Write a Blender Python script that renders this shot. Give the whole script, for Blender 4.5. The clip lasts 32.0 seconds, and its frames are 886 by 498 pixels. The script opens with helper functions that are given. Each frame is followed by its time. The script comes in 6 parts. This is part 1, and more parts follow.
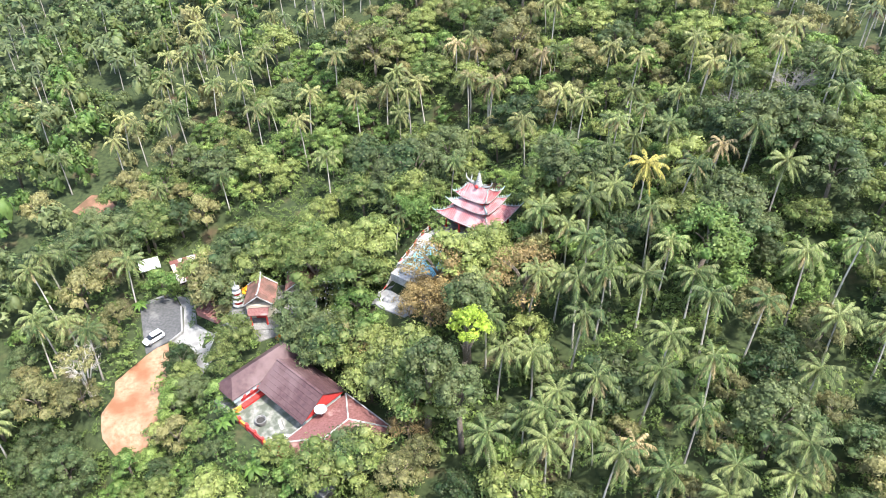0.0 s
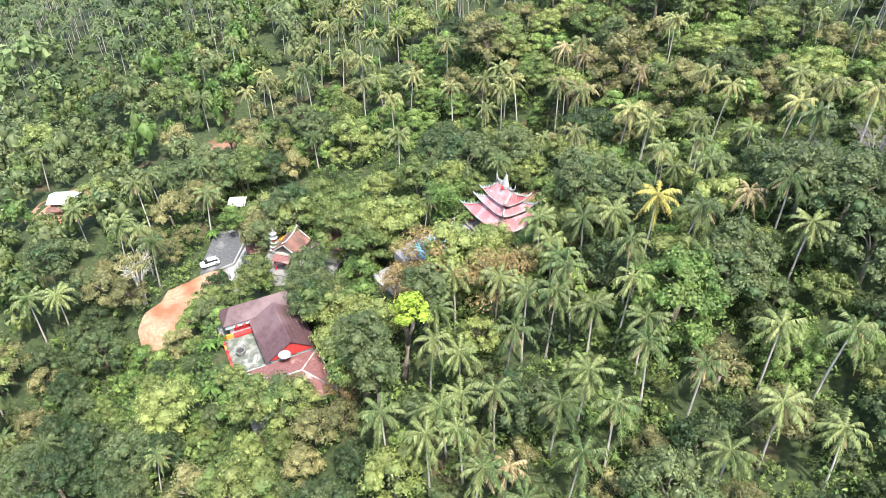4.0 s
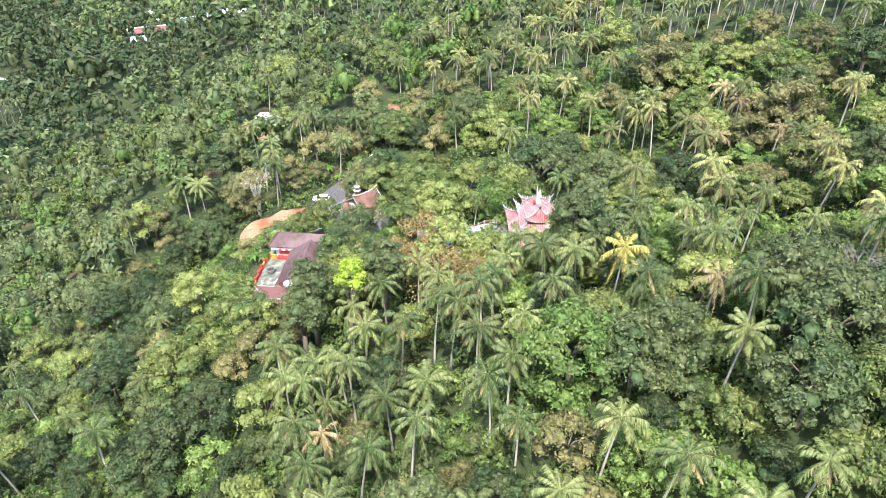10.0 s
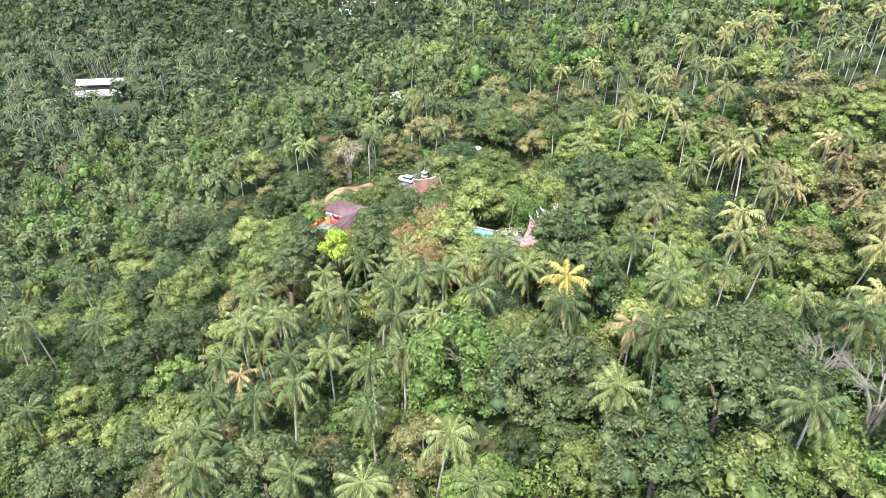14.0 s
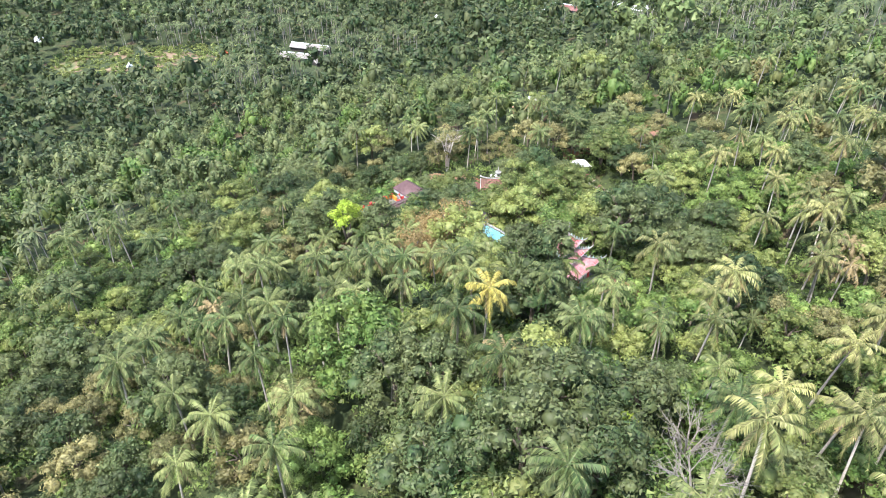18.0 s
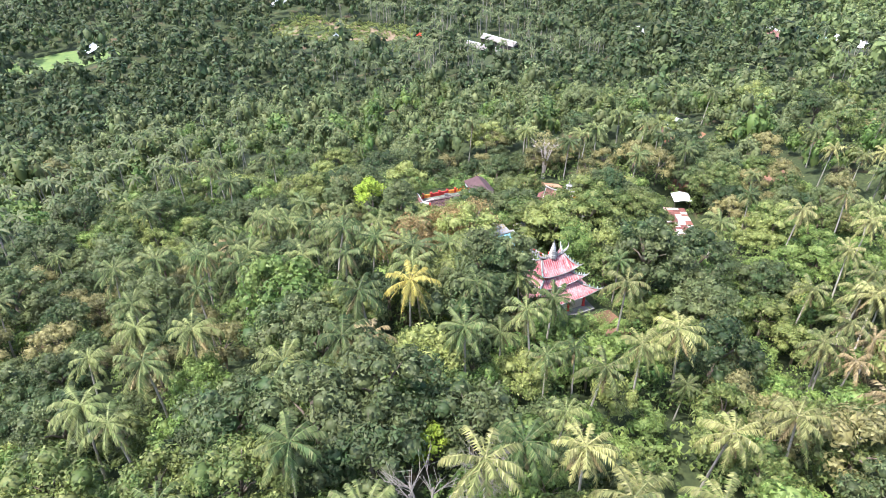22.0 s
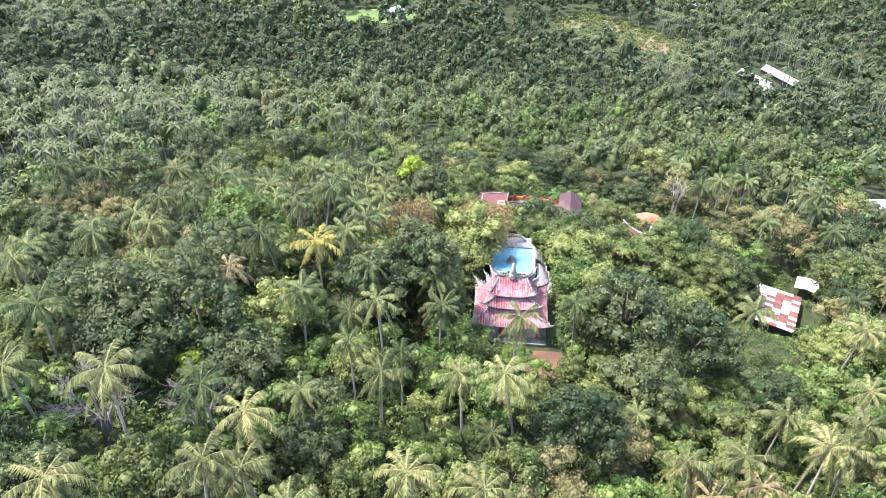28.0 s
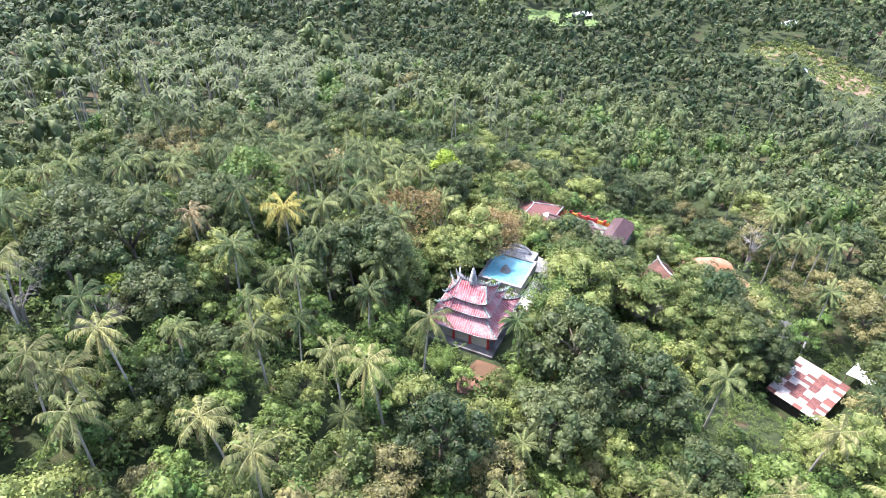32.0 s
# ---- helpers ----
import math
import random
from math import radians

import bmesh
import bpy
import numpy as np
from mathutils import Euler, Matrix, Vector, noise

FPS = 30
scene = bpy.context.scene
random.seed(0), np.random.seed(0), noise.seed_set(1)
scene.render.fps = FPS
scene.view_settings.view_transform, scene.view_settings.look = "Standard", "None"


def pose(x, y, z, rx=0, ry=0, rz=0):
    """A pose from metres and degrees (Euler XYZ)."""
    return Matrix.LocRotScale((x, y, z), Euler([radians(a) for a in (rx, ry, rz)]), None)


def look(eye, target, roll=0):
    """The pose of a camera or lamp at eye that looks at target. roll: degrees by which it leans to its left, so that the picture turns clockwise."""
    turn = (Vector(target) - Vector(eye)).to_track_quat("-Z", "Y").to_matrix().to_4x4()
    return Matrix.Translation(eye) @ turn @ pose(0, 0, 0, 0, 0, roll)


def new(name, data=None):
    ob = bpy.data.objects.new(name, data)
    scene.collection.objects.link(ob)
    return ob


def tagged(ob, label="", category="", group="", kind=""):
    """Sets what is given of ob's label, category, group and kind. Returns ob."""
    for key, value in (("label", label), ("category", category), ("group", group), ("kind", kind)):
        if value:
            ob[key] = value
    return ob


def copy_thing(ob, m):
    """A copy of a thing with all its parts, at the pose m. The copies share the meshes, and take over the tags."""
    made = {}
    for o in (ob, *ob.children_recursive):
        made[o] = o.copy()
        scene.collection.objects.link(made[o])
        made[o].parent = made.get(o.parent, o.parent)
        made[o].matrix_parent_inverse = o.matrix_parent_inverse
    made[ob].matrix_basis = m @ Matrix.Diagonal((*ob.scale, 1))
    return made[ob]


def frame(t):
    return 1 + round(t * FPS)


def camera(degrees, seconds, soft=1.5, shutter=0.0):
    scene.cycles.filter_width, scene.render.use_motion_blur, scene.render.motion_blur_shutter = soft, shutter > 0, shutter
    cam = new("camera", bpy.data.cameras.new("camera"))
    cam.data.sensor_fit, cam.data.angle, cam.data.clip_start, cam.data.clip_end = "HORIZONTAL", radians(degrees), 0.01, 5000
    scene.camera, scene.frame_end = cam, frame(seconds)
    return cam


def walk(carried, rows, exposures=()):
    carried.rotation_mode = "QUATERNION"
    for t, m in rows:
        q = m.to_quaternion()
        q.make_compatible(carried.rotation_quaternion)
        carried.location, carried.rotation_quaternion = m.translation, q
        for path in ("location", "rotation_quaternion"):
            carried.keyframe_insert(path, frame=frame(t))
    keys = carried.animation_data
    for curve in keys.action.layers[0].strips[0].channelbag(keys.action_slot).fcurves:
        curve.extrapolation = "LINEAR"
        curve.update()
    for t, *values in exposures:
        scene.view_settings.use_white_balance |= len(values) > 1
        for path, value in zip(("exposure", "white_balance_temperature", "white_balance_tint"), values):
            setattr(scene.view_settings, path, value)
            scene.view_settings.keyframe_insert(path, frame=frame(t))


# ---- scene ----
cam = camera(65.0, 32.0, soft=0.75)
# seconds, x, y, z, yaw, pitch, roll of the drone on its level ring round the hill
ROWS = [
    (0.0, 0.00, -0.00, 80.15, -0.00, -36.67, 0.0),
    (0.5, 5.13, 0.09, 80.15, 2.76, -36.68, 0.0),
    (1.0, 10.18, 0.26, 80.15, 5.55, -36.69, 0.0),
    (1.5, 15.15, 0.56, 80.15, 8.29, -36.71, 0.0),
    (2.0, 20.07, 1.06, 80.15, 10.98, -36.73, 0.0),
    (2.5, 25.03, 1.72, 80.15, 13.65, -36.74, 0.0),
    (3.0, 30.01, 2.50, 80.15, 16.38, -36.74, 0.0),
    (3.5, 34.96, 3.43, 80.15, 19.10, -36.74, 0.0),
    (5.5, 53.93, 9.71, 80.15, 29.95, -36.56, 0.0),
    (6.0, 58.33, 12.02, 80.15, 32.63, -36.56, 0.0),
    (6.5, 62.49, 14.66, 80.15, 35.34, -36.55, 0.0),
    (7.0, 66.58, 17.43, 80.15, 38.03, -36.55, 0.0),
    (7.5, 70.60, 20.36, 80.15, 40.69, -36.56, 0.0),
    (8.0, 74.55, 23.49, 80.15, 43.37, -36.57, 0.0),
    (8.5, 78.24, 26.77, 80.15, 46.00, -36.59, 0.0),
    (9.0, 81.65, 30.24, 80.15, 48.57, -36.60, 0.0),
    (9.5, 84.79, 33.85, 80.15, 51.13, -36.63, 0.0),
    (10.0, 87.71, 37.66, 80.15, 53.67, -36.67, 0.0),
    (10.5, 90.57, 41.65, 80.15, 56.29, -36.70, 0.0),
    (11.0, 93.39, 45.76, 80.15, 59.02, -36.71, 0.0),
    (11.5, 96.21, 50.08, 80.15, 61.84, -36.72, 0.0),
    (12.0, 98.76, 54.51, 80.15, 64.66, -36.72, 0.0),
    (12.5, 101.00, 58.95, 80.15, 67.38, -36.72, 0.0),
    (13.0, 102.95, 63.38, 80.15, 69.98, -36.72, 0.0),
    (13.5, 104.64, 67.93, 80.15, 72.63, -36.72, 0.0),
    (14.0, 106.23, 72.68, 80.15, 75.32, -36.72, 0.0),
    (14.5, 107.66, 77.54, 80.15, 78.05, -36.72, 0.0),
    (16.5, 111.22, 97.31, 80.15, 89.23, -36.63, 0.0),
    (17.0, 111.45, 102.14, 80.15, 91.89, -36.63, 0.0),
    (17.5, 111.46, 107.08, 80.15, 94.59, -36.64, 0.0),
    (18.0, 111.18, 112.03, 80.15, 97.29, -36.64, 0.0),
    (18.5, 110.63, 117.02, 80.15, 100.04, -36.64, 0.0),
    (19.0, 109.80, 122.02, 80.15, 102.81, -36.64, 0.0),
    (19.5, 108.79, 127.01, 80.15, 105.59, -36.64, 0.0),
    (20.0, 107.62, 131.91, 80.15, 108.36, -36.63, 0.0),
    (20.5, 106.22, 136.71, 80.15, 111.17, -36.63, 0.0),
    (21.0, 104.51, 141.39, 80.15, 113.89, -36.63, 0.0),
    (21.5, 102.71, 145.69, 80.15, 116.46, -36.63, 0.0),
    (22.0, 100.87, 149.71, 80.15, 118.85, -36.64, 0.0),
    (22.5, 98.91, 153.43, 80.15, 121.14, -36.66, 0.0),
    (23.0, 96.69, 156.88, 80.15, 123.32, -36.69, 0.0),
    (23.5, 94.43, 160.21, 80.15, 125.46, -36.73, 0.0),
    (24.0, 92.05, 163.44, 80.15, 127.58, -36.75, 0.0),
    (24.5, 89.55, 166.70, 80.15, 129.79, -36.77, 0.0),
    (25.0, 86.80, 170.03, 80.15, 132.15, -36.79, 0.0),
    (25.5, 83.65, 173.44, 80.15, 134.70, -36.80, 0.0),
    (27.5, 67.63, 188.58, 80.15, 146.47, -36.80, 0.0),
    (28.0, 63.23, 191.72, 80.15, 149.42, -36.80, 0.0),
    (28.5, 58.97, 194.44, 80.15, 152.18, -36.79, 0.0),
    (29.0, 54.67, 196.89, 80.15, 154.82, -36.78, 0.0),
    (29.5, 50.25, 199.09, 80.15, 157.44, -36.77, 0.0),
    (30.0, 45.88, 200.99, 80.15, 159.99, -36.76, 0.0),
    (30.5, 41.54, 202.61, 80.15, 162.45, -36.75, 0.0),
    (31.0, 37.23, 203.96, 80.15, 164.86, -36.76, 0.0),
    (31.5, 32.88, 205.20, 80.15, 167.20, -36.77, 0.0),
    (32.0, 28.45, 206.50, 80.15, 169.44, -36.78, 0.0),
]
# the picture grows a little lighter and cooler as the drone turns to face the sun
LIGHT = [(0.0, 1.02, 6200, 11), (9.0, 0.99, 6200, 11), (19.0, 0.94, 6130, 14), (25.0, 1.0, 6050, 18), (32.0, 1.13, 6000, 20)]
walk(cam, [(t, pose(x, y, z, 90 + pitch, 0, yaw) @ pose(0, 0, 0, 0, 0, roll)) for t, x, y, z, yaw, pitch, roll in ROWS], LIGHT)

import itertools

# ---- world, sun and exposure ----
SUN_AZ, SUN_EL = 318.0, 65.0  # degrees: where the sun stands, anticlockwise from +x, and how high
world = bpy.data.worlds.new("sky")
scene.world = world
world.use_nodes = True
wn, wl = world.node_tree.nodes, world.node_tree.links
sky = wn.new("ShaderNodeTexSky")
sky.sky_type = "NISHITA"
sky.sun_disc = False
sky.sun_elevation = radians(SUN_EL)
sky.sun_rotation = radians(90.0 - SUN_AZ)
sky.air_density, sky.dust_density = 1.2, 2.5
wn["Background"].inputs["Strength"].default_value = 0.28
wl.new(sky.outputs["Color"], wn["Background"].inputs["Color"])
lamp = bpy.data.lights.new("sun", "SUN")
lamp.energy, lamp.angle, lamp.color = 4.9, radians(0.6), (1.0, 0.96, 0.88)
sun = new("sun", lamp)
sun_way = Vector((math.cos(radians(SUN_AZ)) * math.cos(radians(SUN_EL)), math.sin(radians(SUN_AZ)) * math.cos(radians(SUN_EL)), math.sin(radians(SUN_EL))))
sun.matrix_world = look(sun_way * 300, (0, 0, 0))


# ---- small tools ----
def put(name, me, mat, parent=None, label="", m=None):
    """An object on a finished mesh, under a parent where one is given."""
    ob = new(name, me)
    if mat is not None and not me.materials:
        me.materials.append(mat)
    if parent is not None:
        ob.parent = parent
    if m is not None:
        ob.matrix_basis = m
    return tagged(ob, label=label)


def part(name, bm, mat, parent=None, label="", smooth=False):
    me = bpy.data.meshes.new(name)
    bm.to_mesh(me)
    bm.free()
    if smooth:
        me.polygons.foreach_set("use_smooth", [True] * len(me.polygons))
    return put(name, me, mat, parent, label)


def arrays(name, verts, faces, mat, smooth=False):
    """A mesh out of numpy arrays: verts (n, 3), faces (m, 3 or 4)."""
    verts, faces = np.asarray(verts, np.float32), np.asarray(faces, np.int32)
    me = bpy.data.meshes.new(name)
    me.vertices.add(len(verts))
    me.vertices.foreach_set("co", verts.ravel())
    k = faces.shape[1]
    me.loops.add(faces.size)
    me.loops.foreach_set("vertex_index", faces.ravel())
    me.polygons.add(len(faces))
    me.polygons.foreach_set("loop_start", np.arange(0, faces.size, k, dtype=np.int32))
    me.polygons.foreach_set("loop_total", np.full(len(faces), k, np.int32))
    if smooth:
        me.polygons.foreach_set("use_smooth", np.ones(len(faces), bool))
    me.update(calc_edges=True)
    me.materials.append(mat)
    return me


def box(bm, x0, x1, y0, y1, z0, z1, m=None):
    vs = [bm.verts.new((x, y, z)) for z in (z0, z1) for y in (y0, y1) for x in (x0, x1)]
    if m is not None:
        for v in vs:
            v.co = m @ v.co
    for f in ((0, 2, 3, 1), (4, 5, 7, 6), (0, 1, 5, 4), (2, 6, 7, 3), (1, 3, 7, 5), (0, 4, 6, 2)):
        bm.faces.new([vs[i] for i in f])
    return vs


def boxes(*bs):
    bm = bmesh.new()
    for b in bs:
        box(bm, *b)
    return bm


def tube(bm, a, b, r0, r1, n=6):
    a, b = Vector(a), Vector(b)
    q = (b - a).to_track_quat("Z", "Y")
    rings = []
    for p, r in ((a, r0), (b, r1)):
        rings.append([bm.verts.new(p + q @ Vector((r * math.cos(2 * math.pi * i / n), r * math.sin(2 * math.pi * i / n), 0))) for i in range(n)])
    for i in range(n):
        bm.faces.new((rings[0][i], rings[0][(i + 1) % n], rings[1][(i + 1) % n], rings[1][i]))
    bm.faces.new(rings[1])
    bm.faces.new(rings[0][::-1])


def lathe(bm, profile, n=12, at=(0, 0, 0)):
    rings = [[bm.verts.new((at[0] + r * math.cos(2 * math.pi * i / n), at[1] + r * math.sin(2 * math.pi * i / n), at[2] + z)) for i in range(n)] for r, z in profile]
    for p, q in zip(rings, rings[1:]):
        for i in range(n):
            bm.faces.new((p[i], p[(i + 1) % n], q[(i + 1) % n], q[i]))
    bm.faces.new(rings[0][::-1])
    bm.faces.new(rings[-1])


def empty(name, m, label, category, group=""):
    ob = new(name)
    ob.matrix_basis = m
    return tagged(ob, label=label, category=category, group=group)


# ---- materials ----
def material(name, col_a, col_b=None, rough=0.7, metal=0.0, scale=1.0, bump=0.3, detail=6.0, col_c=None, patch=0.15, by_thing=0.0, coords="Object", spec=0.3):
    """Two colours mixed by fine noise, a third in larger patches, bump from the fine noise; by_thing varies the value per object."""
    mat = bpy.data.materials.new(name)
    mat.use_nodes = True
    nt = mat.node_tree
    bs = nt.nodes["Principled BSDF"]
    bs.inputs["Roughness"].default_value, bs.inputs["Metallic"].default_value = rough, metal
    bs.inputs["Specular IOR Level"].default_value = spec
    tc = nt.nodes.new("ShaderNodeTexCoord")
    fine = nt.nodes.new("ShaderNodeTexNoise")
    fine.inputs["Scale"].default_value, fine.inputs["Detail"].default_value = 4.0 * scale, detail
    nt.links.new(tc.outputs[coords], fine.inputs["Vector"])
    ramp = nt.nodes.new("ShaderNodeValToRGB")
    ramp.color_ramp.elements[0].position, ramp.color_ramp.elements[1].position = 0.32, 0.68
    ramp.color_ramp.elements[0].color, ramp.color_ramp.elements[1].color = (*col_a, 1), (*(col_b or col_a), 1)
    nt.links.new(fine.outputs["Fac"], ramp.inputs["Fac"])
    out = ramp.outputs["Color"]
    if col_c:
        big = nt.nodes.new("ShaderNodeTexNoise")
        big.inputs["Scale"].default_value, big.inputs["Detail"].default_value = 0.5 * scale, 4.0
        nt.links.new(tc.outputs[coords], big.inputs["Vector"])
        rng = nt.nodes.new("ShaderNodeMapRange")
        rng.inputs["From Min"].default_value, rng.inputs["From Max"].default_value = 0.62 - patch, 0.72 - patch * 0.5
        nt.links.new(big.outputs["Fac"], rng.inputs["Value"])
        mix = nt.nodes.new("ShaderNodeMix")
        mix.data_type = "RGBA"
        nt.links.new(rng.outputs["Result"], mix.inputs["Factor"])
        nt.links.new(out, mix.inputs["A"])
        mix.inputs["B"].default_value = (*col_c, 1)
        out = mix.outputs["Result"]
    if by_thing:
        info = nt.nodes.new("ShaderNodeObjectInfo")
        rng = nt.nodes.new("ShaderNodeMapRange")
        rng.inputs["To Min"].default_value, rng.inputs["To Max"].default_value = 1 - by_thing, 1 + by_thing
        nt.links.new(info.outputs["Random"], rng.inputs["Value"])
        hsv = nt.nodes.new("ShaderNodeHueSaturation")
        nt.links.new(rng.outputs["Result"], hsv.inputs["Value"])
        nt.links.new(out, hsv.inputs["Color"])
        out = hsv.outputs["Color"]
    nt.links.new(out, bs.inputs["Base Color"])
    if bump:
        bp = nt.nodes.new("ShaderNodeBump")
        bp.inputs["Strength"].default_value, bp.inputs["Distance"].default_value = bump, 0.05
        nt.links.new(fine.outputs["Fac"], bp.inputs["Height"])
        nt.links.new(bp.outputs["Normal"], bs.inputs["Normal"])
    return mat


def foliage(name, col_a, col_b, col_tip, thru=0.3, patch_size=7.0, rough=0.55):
    """Leaves: each plant takes a colour between col_a and col_b, each leaf its own value, young leaves col_tip in patches."""
    mat = bpy.data.materials.new(name)
    mat.use_nodes = True
    nt = mat.node_tree
    bs, outp = nt.nodes["Principled BSDF"], nt.nodes["Material Output"]
    bs.inputs["Roughness"].default_value = rough
    bs.inputs["Specular IOR Level"].default_value = 0.25
    info, geo, tc = nt.nodes.new("ShaderNodeObjectInfo"), nt.nodes.new("ShaderNodeNewGeometry"), nt.nodes.new("ShaderNodeTexCoord")
    patches = nt.nodes.new("ShaderNodeTexNoise")
    patches.inputs["Scale"].default_value, patches.inputs["Detail"].default_value = 1.0 / patch_size, 2.0
    nt.links.new(geo.outputs["Position"], patches.inputs["Vector"])
    add = nt.nodes.new("ShaderNodeMath")
    add.operation = "MULTIPLY_ADD"
    nt.links.new(info.outputs["Random"], add.inputs[0])
    add.inputs[1].default_value = 0.8
    sub = nt.nodes.new("ShaderNodeMapRange")
    sub.inputs["From Min"].default_value, sub.inputs["From Max"].default_value = 0.3, 0.7
    sub.inputs["To Min"].default_value, sub.inputs["To Max"].default_value = -0.55, 0.8
    nt.links.new(patches.outputs["Fac"], sub.inputs["Value"])
    nt.links.new(sub.outputs["Result"], add.inputs[2])
    mix = nt.nodes.new("ShaderNodeMix")
    mix.data_type = "RGBA"
    nt.links.new(add.outputs["Value"], mix.inputs["Factor"])
    mix.inputs["A"].default_value, mix.inputs["B"].default_value = (*col_a, 1), (*col_b, 1)
    tip = nt.nodes.new("ShaderNodeMapRange")
    tip.inputs["From Min"].default_value, tip.inputs["From Max"].default_value = 0.55, 1.0
    tip.inputs["To Max"].default_value = 0.75
    nt.links.new(geo.outputs["Random Per Island"], tip.inputs["Value"])
    mix2 = nt.nodes.new("ShaderNodeMix")
    mix2.data_type = "RGBA"
    nt.links.new(tip.outputs["Result"], mix2.inputs["Factor"])
    nt.links.new(mix.outputs["Result"], mix2.inputs["A"])
    mix2.inputs["B"].default_value = (*col_tip, 1)
    hsv = nt.nodes.new("ShaderNodeHueSaturation")
    val = nt.nodes.new("ShaderNodeMapRange")
    val.inputs["To Min"].default_value, val.inputs["To Max"].default_value = 0.7, 1.3
    nt.links.new(info.outputs["Random"], val.inputs["Value"])
    leaf_val = nt.nodes.new("ShaderNodeMath")
    leaf_val.operation = "MULTIPLY"
    own = nt.nodes.new("ShaderNodeMapRange")
    own.inputs["To Min"].default_value, own.inputs["To Max"].default_value = 0.55, 1.4
    scramble = nt.nodes.new("ShaderNodeTexWhiteNoise")
    scramble.noise_dimensions = "1D"
    nt.links.new(geo.outputs["Random Per Island"], scramble.inputs["W"])
    nt.links.new(scramble.outputs["Value"], own.inputs["Value"])
    nt.links.new(val.outputs["Result"], leaf_val.inputs[0])
    nt.links.new(own.outputs["Result"], leaf_val.inputs[1])
    nt.links.new(leaf_val.outputs["Value"], hsv.inputs["Value"])
    nt.links.new(mix2.outputs["Result"], hsv.inputs["Color"])
    nt.links.new(hsv.outputs["Color"], bs.inputs["Base Color"])
    tr = nt.nodes.new("ShaderNodeBsdfTranslucent")
    nt.links.new(hsv.outputs["Color"], tr.inputs["Color"])
    ms = nt.nodes.new("ShaderNodeMixShader")
    ms.inputs["Fac"].default_value = thru
    nt.links.new(bs.outputs["BSDF"], ms.inputs[1])
    nt.links.new(tr.outputs["BSDF"], ms.inputs[2])
    nt.links.new(ms.outputs["Shader"], outp.inputs["Surface"])
    return mat


M_GROUND = material("forest_floor", (0.02, 0.032, 0.011), (0.05, 0.064, 0.022), 0.95, scale=0.25, bump=0.6, col_c=(0.085, 0.06, 0.032), patch=0.03, coords="Object")
M_CLAY = material("orange_clay", (0.24, 0.125, 0.07), (0.36, 0.225, 0.145), 0.95, scale=0.35, bump=0.8, col_c=(0.2, 0.09, 0.045), patch=0.14)
M_SCAR = material("dry_cleared_soil", (0.14, 0.1, 0.06), (0.2, 0.15, 0.095), 0.95, scale=0.15, bump=0.6, col_c=(0.1, 0.125, 0.05), patch=0.06)
M_DIRT = material("red_brown_earth", (0.16, 0.08, 0.05), (0.27, 0.15, 0.095), 0.95, scale=0.5, bump=0.6, col_c=(0.12, 0.07, 0.04), patch=0.2)
M_BLOSSOM = material("white_petals", (0.6, 0.6, 0.56), (0.75, 0.74, 0.7), 0.8, scale=2.0, bump=0.0)
M_TERRACE = material("stained_terrace_concrete", (0.2, 0.19, 0.165), (0.42, 0.4, 0.36), 0.9, scale=1.1, bump=0.4, col_c=(0.09, 0.1, 0.075), patch=0.35)
M_ASPHALT = material("worn_asphalt", (0.06, 0.06, 0.06), (0.1, 0.099, 0.097), 0.9, scale=0.5, bump=0.3, col_c=(0.15, 0.146, 0.14), patch=0.06)
M_CONCRETE = material("weathered_concrete", (0.13, 0.125, 0.115), (0.25, 0.24, 0.22), 0.9, scale=0.8, bump=0.3, col_c=(0.085, 0.08, 0.07), patch=0.15)
M_PALE = material("pale_concrete", (0.19, 0.185, 0.175), (0.32, 0.315, 0.3), 0.85, scale=0.8, bump=0.2, col_c=(0.17, 0.165, 0.155))
M_BARK = material("grey_brown_bark", (0.09, 0.07, 0.05), (0.2, 0.165, 0.13), 0.95, scale=1.2, bump=0.8, by_thing=0.3)
M_PALMBARK = material("ringed_palm_trunk", (0.28, 0.25, 0.2), (0.46, 0.42, 0.36), 0.9, scale=1.5, bump=0.8, by_thing=0.25)
M_DEAD = material("bleached_dead_wood", (0.42, 0.37, 0.31), (0.62, 0.57, 0.5), 0.9, scale=1.0, bump=0.6)
M_TWIG = material("grey_twigs", (0.14, 0.125, 0.105), (0.24, 0.22, 0.19), 0.9, scale=1.0, bump=0.4)
L_MID = foliage("mid_green_leaves", (0.082, 0.131, 0.034), (0.178, 0.205, 0.057), (0.258, 0.274, 0.095))
L_DARK = foliage("dark_green_leaves", (0.045, 0.081, 0.028), (0.100, 0.122, 0.046), (0.150, 0.164, 0.070))
L_BRIGHT = foliage("bright_green_leaves", (0.088, 0.165, 0.036), (0.155, 0.215, 0.053), (0.222, 0.275, 0.082))
L_LIME = foliage("lime_green_young_leaves", (0.190, 0.275, 0.026), (0.250, 0.328, 0.039), (0.302, 0.354, 0.059))
L_OLIVE = foliage("olive_brown_leaves", (0.126, 0.134, 0.050), (0.204, 0.186, 0.072), (0.264, 0.240, 0.108))
L_RUST = foliage("dry_tan_leaves", (0.175, 0.125, 0.05), (0.24, 0.175, 0.07), (0.3, 0.225, 0.1))
L_PALM = foliage("palm_fronds", (0.062, 0.102, 0.030), (0.134, 0.158, 0.051), (0.212, 0.215, 0.088), 0.25)
L_PALEPALM = foliage("pale_palm_fronds", (0.105, 0.135, 0.040), (0.205, 0.205, 0.070), (0.310, 0.285, 0.125), 0.25)
